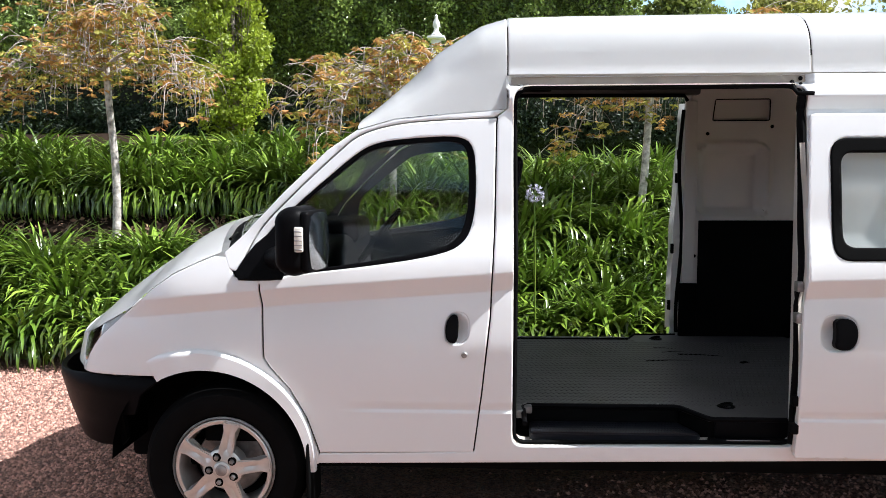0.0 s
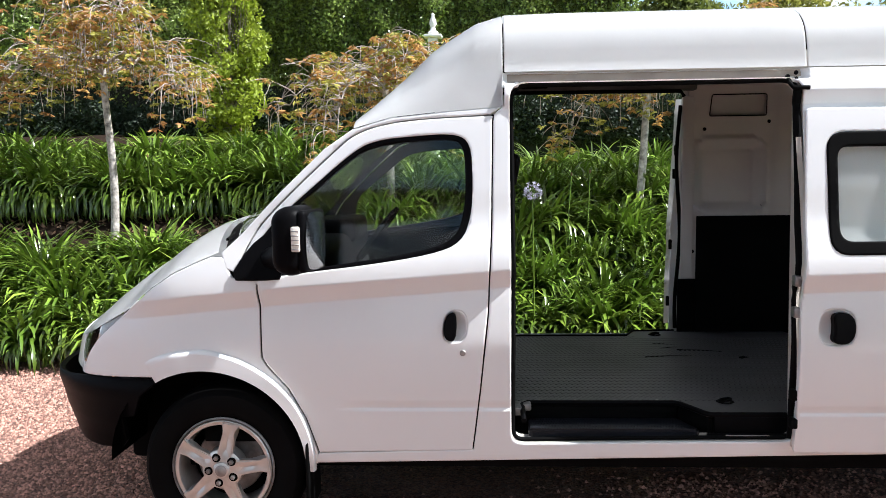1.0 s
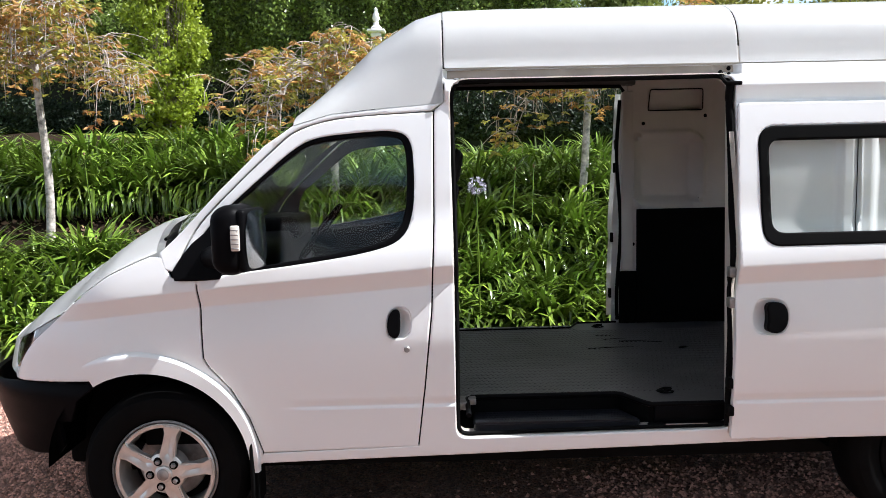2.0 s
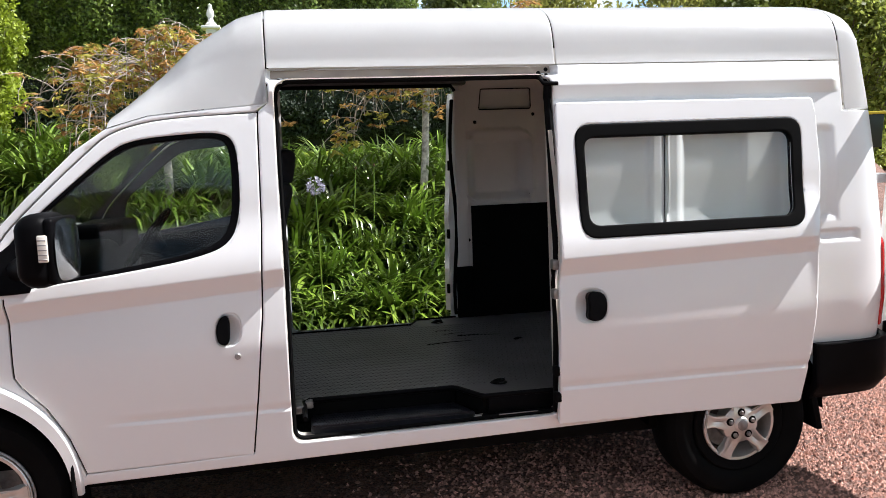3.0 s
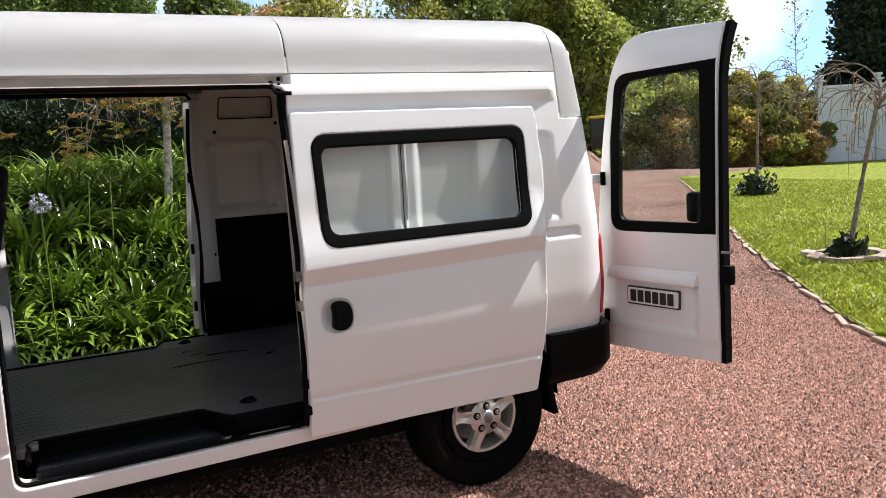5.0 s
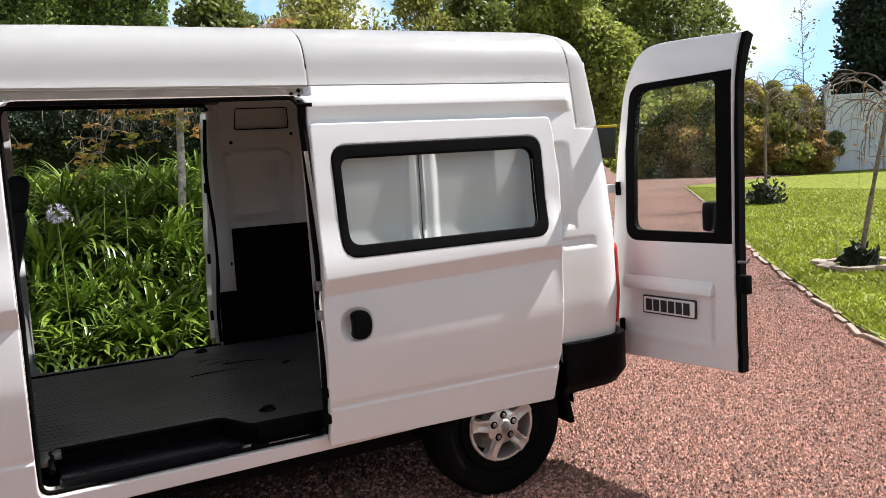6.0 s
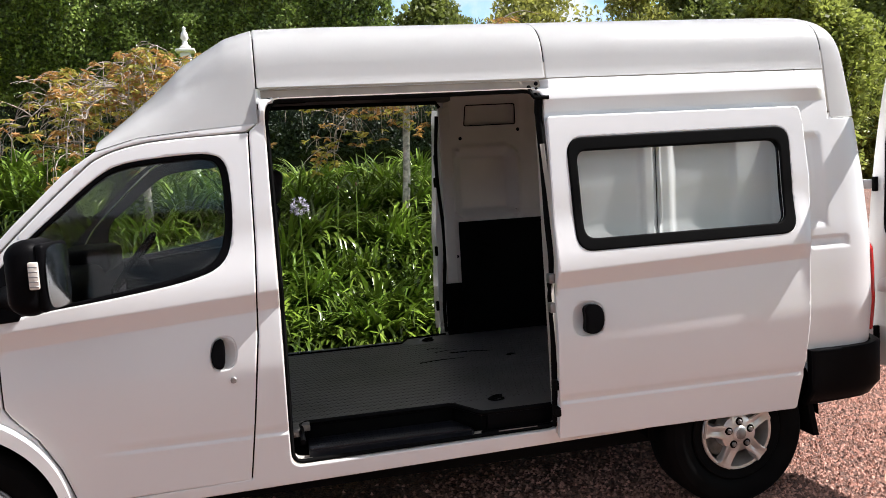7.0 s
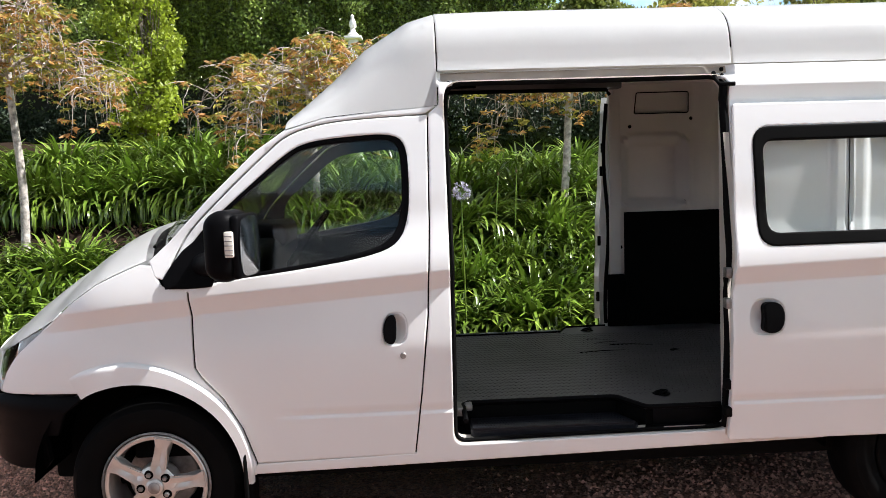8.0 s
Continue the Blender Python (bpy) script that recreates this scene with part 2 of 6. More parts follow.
def sheet(name, outline, fmap, holes=(), thick=0.012, step=0.05, rows=(), edge=0.003, mirror=False, lip=0.0):
    """A panel cut from the surface fmap(u, z) along an outline, with holes, thickness and softened edges. Returns a mesh."""
    from mathutils.geometry import delaunay_2d_cdt
    loops = [resample(list(l), step * 0.6) for l in (outline, *holes)]
    base = np.array(loops[0])
    lo, hi = base.min(0), base.max(0)
    us = np.arange(lo[0] + step / 2, hi[0], step)
    zs = np.array(sorted({round(float(z), 4) for z in [*np.arange(lo[1] + step / 2, hi[1], step), *(r for r in rows if not callable(r))]}))
    lines = [(u, r(u)) for r in rows if callable(r) for u in us]
    grid = np.array([(u, z) for u in us for z in zs])
    if lines:
        near = np.array([min(abs(z - r(u)) for r in rows if callable(r)) > 0.007 for u, z in grid])
        grid = np.concatenate([grid[near], np.array(lines)])
    rims = []
    for k, loop in enumerate(loops):
        L = np.array(loop)
        t = np.roll(L, -1, 0) - np.roll(L, 1, 0)
        nrm = np.stack([-t[:, 1], t[:, 0]], 1) / (np.linalg.norm(t, axis=1)[:, None] + 1e-9)
        area = 0.5 * np.sum(L[:, 0] * np.roll(L[:, 1], -1) - np.roll(L[:, 0], -1) * L[:, 1])
        nrm *= 1 if (area > 0) == (k == 0) else -1
        rims.append((L, nrm))
    ring = np.concatenate([L + n * 0.007 for L, n in rims])
    free = np.concatenate([ring, grid]) if len(grid) else ring
    ok = inside(free, loops[0])
    for h in loops[1:]:
        ok &= ~inside(free, h)
    free = free[ok]
    free = free[far_from(free, loops, 0.0062)]
    pts, edges = [], []
    for loop in loops:
        s = len(pts)
        pts += loop
        edges += [(s + i, s + (i + 1) % len(loop)) for i in range(len(loop))]
    nb = len(pts)
    pts = [Vector(p) for p in pts] + [Vector(p) for p in free]
    v2, _, tris, orig, _, _ = delaunay_2d_cdt(pts, edges, [], 0, 1e-6)
    cen = np.array([sum((v2[i] for i in t), Vector((0, 0))) / 3 for t in tris])
    good = inside(cen, loops[0])
    for h in loops[1:]:
        good &= ~inside(cen, h)
    tris = [t for t, g in zip(tris, good) if g]
    rimnorm = np.concatenate([n for _, n in rims])
    e = 0.003
    pos, nor = [], []
    for i, p in enumerate(v2):
        q = fmap(p[0], p[1])
        n = (fmap(p[0] + e, p[1]) - fmap(p[0] - e, p[1])).cross(fmap(p[0], p[1] + e) - fmap(p[0], p[1] - e)).normalized()
        o = [k for k in orig[i] if k < nb]
        if o and edge:
            r = rimnorm[o[0]]
            tilt = fmap(p[0] - r[0] * e, p[1] - r[1] * e) - q
            nor.append((n + tilt.normalized() * 0.8).normalized())
            q = q - n * edge
        else:
            nor.append(n)
        pos.append((q, n))
    verts = [q for q, n in pos] + [q - n * thick for q, n in pos]
    m = len(pos)
    faces = [tuple(t) for t in tris] + [tuple(m + i for i in t[::-1]) for t in tris]
    count = {}
    for t in tris:
        for a, b in ((t[0], t[1]), (t[1], t[2]), (t[2], t[0])):
            count[(a, b)] = 1
    border = [(a, b) for a, b in count if (b, a) not in count]
    normals = nor + [-n for q, n in pos]
    for a, b in border:
        s = len(verts)
        verts += [verts[a], verts[b], verts[m + b], verts[m + a]]
        fn = (verts[b] - verts[a]).cross(verts[m + a] - verts[a])
        fn = -fn.normalized() if fn.length > 1e-12 else Vector((0, 0, 1))
        normals += [fn] * 4
        faces.append((s + 3, s + 2, s + 1, s))
    if mirror:
        verts = [Vector((v.x, WIDTH - v.y, v.z)) for v in verts]
        normals = [Vector((n.x, -n.y, n.z)) for n in normals]
        faces = [f[::-1] for f in faces]
    me = bpy.data.meshes.new(name)
    me.from_pydata(verts, [], faces)
    me.shade_smooth()
    me.normals_split_custom_set_from_vertices(normals)
    return me


def lofted(name, fmap, us, vs, thick=0.0, mirror=False):
    """A grid surface fmap(u, v)."""
    verts = [fmap(u, v) for u in us for v in vs]
    n = len(vs)
    faces = [(i * n + j, (i + 1) * n + j, (i + 1) * n + j + 1, i * n + j + 1) for i in range(len(us) - 1) for j in range(n - 1)]
    bm = bmesh.new()
    vv = [bm.verts.new(v) for v in verts]
    for f in faces:
        bm.faces.new([vv[i] for i in f])
    if thick:
        bmesh.ops.solidify(bm, geom=bm.faces[:], thickness=thick)
    if mirror:
        for v in bm.verts:
            v.co.y = WIDTH - v.co.y
        bmesh.ops.reverse_faces(bm, faces=bm.faces[:])
    return bm


# ---- the van: shape of its skin ----
WIDTH, MID = 1.98, 0.99


def plan_table():
    """Outline of the body in plan, by arc length: straight sides, rounded nose and tail."""
    rows = []
    p, s, last = 2.9, 0.0, None
    nose = []
    for k in range(0, 241):
        w = math.pi / 2 * (k / 240) ** 1.6
        q = (0.1 - 1.05 * math.sin(w) ** (2 / p), MID - MID * math.cos(w) ** (2 / p))
        s += 0 if last is None else math.dist(q, last)
        nose.append((0.1 - s, *q))
        last = q
    p, s, last = 5.0, 0.0, None
    tail = []
    for k in range(0, 241):
        w = math.pi / 2 * (k / 240) ** 1.6
        q = (3.5 + 0.40 * math.sin(w) ** (2 / p), MID - MID * math.cos(w) ** (2 / p))
        s += 0 if last is None else math.dist(q, last)
        tail.append((3.5 + s, *q))
        last = q
    rows = nose[::-1] + [(u, u, 0.0) for u in np.arange(0.15, 3.5, 0.05)] + tail
    return np.array(rows)


PLAN = plan_table()


def plan(u):
    e = 0.004
    x, y = np.interp(u, PLAN[:, 0], PLAN[:, 1]), np.interp(u, PLAN[:, 0], PLAN[:, 2])
    dx = np.interp(u + e, PLAN[:, 0], PLAN[:, 1]) - np.interp(u - e, PLAN[:, 0], PLAN[:, 1])
    dy = np.interp(u + e, PLAN[:, 0], PLAN[:, 2]) - np.interp(u - e, PLAN[:, 0], PLAN[:, 2])
    d = math.hypot(dx, dy) or 1.0
    return x, y, -dy / d, dx / d


_z = np.arange(0.2, 2.2, 0.005)
_y = np.interp(_z, (0.30, 0.38, 0.46, 0.60, 0.72, 0.86, 1.05, 1.2, 1.45, 1.7, 1.9, 2.0, 2.2),
               (0.075, 0.055, 0.045, 0.028, 0.012, 0.0, 0.005, 0.014, 0.040, 0.074, 0.108, 0.127, 0.17))
_w = np.exp(-np.linspace(-2, 2, 21) ** 2)
_y = np.convolve(np.pad(_y, 10, mode="edge"), _w / _w.sum(), mode="valid")


def step01(a, b, x):
    t = min(1.0, max(0.0, (x - a) / (b - a)))
    return t * t * (3 - 2 * t)


def groove(z, z0, z1, depth):
    """A pressed line: a narrow ledge at z0, then an overhang back out to z1."""
    if z <= z0 - 0.008 or z >= z1 + 0.006:
        return 0.0
    if z < z0 + 0.006:
        return depth * step01(z0 - 0.008, z0 + 0.006, z)
    return depth * (1 - step01(z0 + 0.006, z1 + 0.006, z) * 0.35 - 0.65 * min(1, (z - z0 - 0.006) / (z1 - z0)))


def facet(z, z0, h, depth, decay):
    """A downward-facing pressing: the skin steps out above z0 and eases back over decay."""
    if z <= z0:
        return 0.0
    if z < z0 + h:
        return -depth * (z - z0) / h
    return -depth * (1 - step01(0, decay, z - z0 - h))


def waist(u):
    return float(np.interp(u, (-0.4, 0.2, 0.5, 1.1, 1.15, 2.27, 3.4), (0.955, 1.008, 1.03, 1.072, 1.078, 1.056, 1.09)))


def inset(u, z):
    """How far the skin lies inside the plan outline."""
    y = float(np.interp(z, _z, _y))
    fade = step01(-0.60, -0.15, u) * (1 - step01(3.38, 3.43, u))
    w = waist(u)
    y += facet(z, w, 0.07, 0.026, 0.24) * fade
    # the panel swells out again below the crease
    y += 0.017 * fade * (max(0.0, 1 - (w - z) / 0.30) ** 2 if z <= w else max(0.0, 1 - (z - w) / 0.07))
    y += groove(z, 0.588, 0.620, 0.008) * step01(0.46, 0.60, u)
    # the roof side stands a little proud behind the front cap
    y += facet(z, 1.766, 0.052, 0.024, 0.13) * step01(1.146, 1.15, u) * (1 - step01(3.55, 3.60, u))
    return y


def skin(u, z, out=0.0):
    x, y, nx, ny = plan(u)
    d = inset(u, z) - out
    lean = 0.34 * max(0.0, z - 0.70) * step01(0.0, -0.75, u)
    lean += 0.085 * step01(0.61, 0.69, z) * step01(-0.56, -0.88, u)
    return Vector((x + nx * d + lean, y + ny * d, z))


ARCH = (-0.05, 0.36)


def flare(a, v):
    """The wheel arch lip: round the arch by angle a, across by v."""
    u0 = ARCH[0] + 0.395 * math.cos(radians(a))
    width = float(np.interp(a, (-5, 20, 60, 95, 118), (0.036, 0.042, 0.060, 0.084, 0.098)))
    r = 0.395 + width * min(1.0, max(0.0, v))
    u, z = ARCH[0] + r * math.cos(radians(a)), ARCH[1] + r * math.sin(radians(a))
    out = 0.028 - 0.006 * max(0, v) if v < 0.86 else 0.0228 * (1 - ((v - 0.86) / 0.14) ** 2) - 0.002
    if v < 0:
        out = 0.024 + v * 0.05
    return skin(u, z, out * step01(124, 104, a) + 0.001)


def arc(cx, cz, r, a0, a1, n=24):
    return [(cx + r * math.cos(radians(a0 + (a1 - a0) * k / n)), cz + r * math.sin(radians(a0 + (a1 - a0) * k / n))) for k in range(n + 1)]


def cut_corners(pts, times=2):
    for _ in range(times):
        pts = [q for a, b in zip(pts, pts[1:] + pts[:1]) for q in (
            (0.75 * a[0] + 0.25 * b[0], 0.75 * a[1] + 0.25 * b[1]), (0.25 * a[0] + 0.75 * b[0], 0.25 * a[1] + 0.75 * b[1]))]
    return pts


WAISTROWS = [lambda u, o=o: waist(u) + o for o in (-0.007, -0.001, 0.002, 0.034, 0.067, 0.071, 0.077)]
RUBROWS = [0.576, 0.582, 0.588, 0.596, 0.61, 0.626]
ROOFROWS = [1.760, 1.765, 1.768, 1.774, 1.79, 1.812, 1.818, 1.822, 1.83, 1.85]

van = thing("van", "white high-roof panel van with side doors open, standing on gravel", "van")

# ---- body panels ----
DOOR_SEAM = [(0.394, 0.403), (0.349, 0.549), (0.284, 0.676), (0.207, 0.768), (0.187, 0.803), (0.184, 0.97), (0.183, 1.11)]
DOOR_TOP = smooth_line([(0.10, 1.145), (0.182, 1.304), (0.315, 1.447), (0.492, 1.611), (0.575, 1.674), (0.692, 1.712), (0.846, 1.730), (1.108, 1.741)], 5)
DOOR_REAR = [(1.105, 1.72), (1.098, 1.326), (1.082, 0.976), (1.048, 0.662), (1.016, 0.414)]

fender_line = ([(-0.70, 0.705), (-0.30, 0.717)] + arc(*ARCH, 0.397, 115, -3) + [(0.388, 0.352), (0.391, 0.40)]
               + [(u - 0.004, z) for u, z in DOOR_SEAM[1:]] + [(0.085, 1.128), (0.05, 1.205), (0.0, 1.208), (-0.18, 1.140), (-0.30, 1.075), (-0.41, 1.0),
               (-0.475, 0.955), (-0.575, 0.87), (-0.66, 0.79), (-0.695, 0.74)])
for far in (False, True):
    mesh_part("front_wing", sheet("front_wing", fender_line, lambda u, z: skin(u, z), step=0.025, rows=WAISTROWS, mirror=far), PAINT, van)
    part("arch_lip", lofted("arch_lip", flare, [122 - 127 * k / 50 for k in range(51)], (-1.0, -0.3, 0.0, 0.03, 0.2, 0.45, 0.7, 0.83, 0.86, 0.91, 0.96, 1.0), 0.0, mirror=far), PAINT, van)


def frame_skin(u, z):
    rail = 0.045 * step01(1.862, 1.868, z) * step01(1.14, 1.17, u) * (1 - step01(2.29, 2.31, u))
    for x0, x1 in ((2.30, 2.712), (2.842, 3.135)):
        r = 0.05
        dx, dz = abs(u - (x0 + x1) / 2) - (x1 - x0) / 2 + r, abs(z - 1.36) - 0.345 + r
        d = math.hypot(max(dx, 0), max(dz, 0)) + min(0, max(dx, dz)) - r
        rail += 0.013 * (1 - step01(-0.022, 0.0, d))
    rail += 0.012 * (1 - step01(0.003, 0.006, abs(u - 2.776))) * (1 - step01(1.66, 1.70, z))
    rail -= facet(z, waist(u), 0.07, 0.026, 0.24) * step01(2.31, 2.33, u) * (1 - step01(3.36, 3.40, u))
    rail += 0.058 * step01(2.30, 2.34, u) * (1 - step01(3.30, 3.36, u)) * step01(1.08, 1.16, z) * min(1.0, max(0.0, (1.75 - z) / 0.47))
    d = max(abs(u - 3.49) - 0.055, abs(z - 1.42) - 0.20)
    rail += 0.014 * (1 - step01(-0.03, 0.0, d))
    d = max(abs(u - 3.55) - 0.10, abs(z - 1.15) - 0.03)
    rail += 0.010 * (1 - step01(-0.02, 0.0, d))
    return skin(u, z, -rail)


OPENING = rounded([(1.172, 0.442, 0.05), (2.285, 0.455, 0.05), (2.285, 1.868, 0.07), (1.172, 1.868, 0.07)])
side_line = ([(0.362, 0.354), (2.66, 0.404)] + arc(3.1, 0.36, 0.43, 174, 6) + [(3.56, 0.42), (4.2, 0.44), (4.2, 1.685), (3.602, 1.685), (3.604, 1.901),
             (1.154, 1.909), (1.151, 1.779), (1.114, 1.748)] + [(u + 0.006, z) for u, z in DOOR_REAR] + [(0.397, 0.398)])
FAR_OPENING = rounded([(1.20, 0.50, 0.05), (2.195, 0.50, 0.05), (2.232, 1.995, 0.03), (1.20, 1.995, 0.04)])
mesh_part("side_panel", sheet("side_panel", side_line, frame_skin, holes=[OPENING], step=0.024, rows=WAISTROWS + RUBROWS + ROOFROWS + [1.86, 1.865, 1.87]), PAINT, van)
far_line = [(u, z if z < 1.86 else z + 0.12) for u, z in side_line]
mesh_part("side_panel", sheet("side_panel", far_line, frame_skin, holes=[FAR_OPENING], step=0.06, mirror=True), PAINT, van)

part("panel_seam", tube([frame_skin(2.776, z) for z in np.arange(1.12, 1.72, 0.04)], 0.0022, 6), RUBBER, van, "thin dark panel joint")

# door jamb and seal round the opening
near_c = np.array(OPENING).mean(0)


def jamb(u, v):
    a = np.array(OPENING[int(u) % len(OPENING)])
    b = a + (near_c - a) / np.linalg.norm(near_c - a) * 0.014 * v
    return skin(b[0], b[1], -0.004 - 0.085 * v)


part("door_jamb", lofted("door_jamb", jamb, list(range(len(OPENING) + 1)), (0.0, 0.35, 0.7, 1.0), 0.003), INNER, van, "grey painted door surround")
seal = [skin(*(np.array(p) + (near_c - np.array(p)) / np.linalg.norm(near_c - np.array(p)) * 0.012), out=-0.03) for p in resample(OPENING, 0.04)]
part("door_seal", tube(seal, 0.009, 6, closed=True), RUBBER, van, "black rubber door seal")


# strip laid over the white rail, its darker colour standing in for shade
mesh_part("door_rail", sheet("door_rail", [(1.162, 1.871), (2.300, 1.871), (2.300, 1.904), (1.162, 1.904)], lambda u, z: skin(u, z, -0.0405), step=0.05, thick=0.003), RAILSHADE, van, "beige strip with the rail's shade in its colour, over the door opening")


# ---- roof ----
def crease(x):
    return float(np.interp(x, (0.45, 0.581, 0.713, 0.934, 1.15, 1.1501, 3.607, 3.6071), (1.665, 1.705, 1.742, 1.762, 1.777, 1.910, 1.906, 1.691)))


def shoulder(x):
    z = float(np.interp(x, (0.42, 0.5, 0.655, 0.859, 1.04, 1.16, 1.4), (1.43, 1.510, 1.665, 1.855, 1.962, 1.995, 2.0)))
    if x > 3.55:
        k = min(1.0, (x - 3.55) / 0.34)
        z -= 0.22 * (1 - math.sqrt(1 - 0.96 * k * k))
    return z


def roof(u, v):
    far = v > 1
    t = 2 - v if far else v
    x = plan(u)[0]
    z0, z1 = crease(u), shoulder(x)
    if far and 1.15 < u < 2.307:
        z0 = 1.975
    top = z1 + 0.207
    z1 = max(z0, z1)
    if t < 0.4:
        q = skin(u, z0 + (z1 - z0) * t / 0.4)
    else:
        s = skin(u, z1)
        k, h = (t - 0.4) / 0.6, (top - z1) * 0.75
        a, b, c = (1 - k) ** 3, 3 * k * (1 - k) ** 2, 3 * k * k * (1 - k)
        lean = 0.21 if z1 > z0 + 0.01 else 0.25
        y = a * s.y + b * (s.y + lean * h) + c * (s.y + (MID - s.y) * 0.20) + k ** 3 * MID
        q = Vector((s.x, y, a * z1 + b * (z1 + h) + c * top + k ** 3 * top))
    if u < 1.145:
        s = skin(u, z0)
        full = step01(0.55, 1.0, u)
        k, h = t, (top - z0) * (0.40 + 0.40 * full)
        a, b, c = (1 - k) ** 3, 3 * k * (1 - k) ** 2, 3 * k * k * (1 - k)
        y = a * s.y + b * (s.y + (0.5 - 0.33 * full) * h) + c * (s.y + (MID - s.y) * 0.20) + k ** 3 * MID
        q = Vector((s.x, y, a * z0 + b * (z0 + h) + c * top + k ** 3 * top)).lerp(q, step01(0.60, 1.145, u))
    return Vector((q.x, WIDTH - q.y, q.z)) if far else q


half = [0.0, 0.01] + [0.4 * k / 14 for k in range(1, 14)] + [0.4 + 0.6 * (k / 26) for k in range(0, 27)]
across = half + [2 - v for v in half[-2::-1]]


def roof_part(x0, x1, n):
    us = [x0, x0 + 0.003, x0 + 0.007, x0 + 0.02] + [x0 + (x1 - x0) * k / n for k in range(1, n)] + [x1 - 0.02, x1 - 0.007, x1 - 0.003, x1]

    def edged(u, v):
        q = roof(u, v)
        return q if x0 < u < x1 else q + (Vector((q.x, MID, 1.4)) - q).normalized() * 0.0015
    part("roof_panel", lofted("roof_panel", edged, us, across, 0.006), PAINT, van)


roof_part(0.565, 1.1485, 40)
roof_part(1.1535, 2.3055, 14)
roof_part(2.3105, 3.6045, 16)
roof_part(3.6095, 4.10, 24)

# inner shell that closes the seams
part("roof_lining", lofted("roof_lining", lambda u, v: roof(u, v) + (Vector((u, MID, 1.3)) - roof(u, v)).normalized() * 0.03, [0.62 + 0.1 * k for k in range(33)], [v for v in across[::2] if 0.42 < v < 1.58]), LINING, van, "dark roof lining")

# windscreen pillars and glass
pillar_line = ([(u - 0.005, z + 0.005) for u, z in DOOR_TOP[:-2]] + [(1.10, 1.748), (1.143, 1.7755), (0.934, 1.7608), (0.713, 1.7408), (0.56, 1.6975), (0.448, 1.622), (0.27, 1.452), (0.115, 1.290), (0.040, 1.222), (0.06, 1.160)])
for far in (False, True):
    mesh_part("windscreen_pillar", sheet("windscreen_pillar", pillar_line, lambda u, z: skin(u, z), step=0.03, thick=0.03, mirror=far), PAINT, van)


def screen(u, v):
    bow = 0.15 * math.sin(math.pi * u)
    low = Vector((0.075 - bow, 0.10 + u * (WIDTH - 0.20), 1.225 + 0.10 * math.sin(math.pi * u)))
    high = roof(0.575, 0.42 + 1.16 * u) - Vector((0, 0, 0.006))
    return low.lerp(high, v)


part("windscreen", lofted("windscreen", screen, [k / 16 for k in range(17)], [k / 8 for k in range(9)], 0.005), CLEAR, van, "clear laminated windscreen").visible_shadow = False
part("cowl", lofted("cowl", lambda u, v: screen(u, 0) + Vector((-0.05 * v, 0, -0.02 * v - 0.012)), [0.03 + 0.94 * k / 16 for k in range(17)], [0, 0.5, 1], 0.01), PLASTIC, van, "black plastic scuttle panel")
for y0, y1 in ((0.35, 0.16), (1.2, 0.62)):
    part("wiper", join(tube([(-0.10, y0 + 0.5, 1.235), (-0.06, y0 + 0.2, 1.26), (0.02, y1, 1.262)], 0.007, 6), tube([(-0.12, y0 + 0.5, 1.20), (-0.10, y0 + 0.5, 1.24)], 0.014, 8)), PLASTIC, van, "black windscreen wiper")


# ---- bonnet ----
def bonnet_edge(u):
    return float(np.interp(u, (-1.1, -0.62, -0.41, -0.30, -0.18, 0.0), (0.80, 0.90, 1.002, 1.078, 1.143, 1.212)) + 0.4 * max(0.0, u))


def bonnet(u, w):
    s = skin(u, bonnet_edge(u), 0.0)
    side = math.sin(math.pi * min(1, max(0, w)))
    x = s.x - 0.15 * side * step01(-0.7, 0.0, u)
    crown = np.interp(x, (-0.95, -0.8, -0.68, -0.56, -0.42, -0.29, -0.12, 0.0), (0.03, 0.06, 0.108, 0.155, 0.182, 0.160, 0.146, 0.14))
    return Vector((x, s.y + (WIDTH - 2 * s.y) * w, bonnet_edge(u) + bonnet_edge(x) - bonnet_edge(s.x) + crown * side ** 0.75))


part("bonnet", lofted("bonnet", bonnet, [-1.05 + 1.08 * k / 30 for k in range(31)], [0.5 - 0.5 * math.cos(math.pi * k / 40) for k in range(41)], 0.02), PAINT, van)

# ---- headlamps, nose and bumpers ----
lamp_line = cut_corners([(-0.47, 0.955), (-0.42, 0.993), (-0.50, 0.955), (-0.66, 0.89), (-0.88, 0.85), (-0.86, 0.75), (-0.73, 0.735), (-0.665, 0.79), (-0.575, 0.872)], 1)
for far in (False, True):
    lamp = mesh_part("headlamp", sheet("headlamp", lamp_line, lambda u, z: skin(u, z, -0.007), step=0.06, thick=0.02, mirror=far), LAMPBOWL, van, "silver headlamp bowl")
    mesh_part("lens", sheet("lens", lamp_line, lambda u, z: skin(u, z, -0.001), step=0.05, thick=0.004, mirror=far), LAMPLENS, lamp, "clear headlamp lens").visible_shadow = False
    mesh_part("nose_panel", sheet("nose_panel", [(-0.735, 0.70), (-0.735, 0.732), (-0.87, 0.745), (-0.89, 0.85), (-1.06, 0.82), (-1.58, 0.86), (-1.58, 0.70)], lambda u, z: skin(u, z), step=0.06, mirror=far), PAINT, van)


def bumper_skin(u, z):
    swell = float(np.interp(z, (0.33, 0.42, 0.52, 0.60, 0.645, 0.675, 0.70, 0.71), (-0.075, -0.045, -0.014, 0.004, 0.016, 0.014, 0.002, -0.006)))
    q = skin(u, 0.60, swell)
    return Vector((q.x, q.y, z))


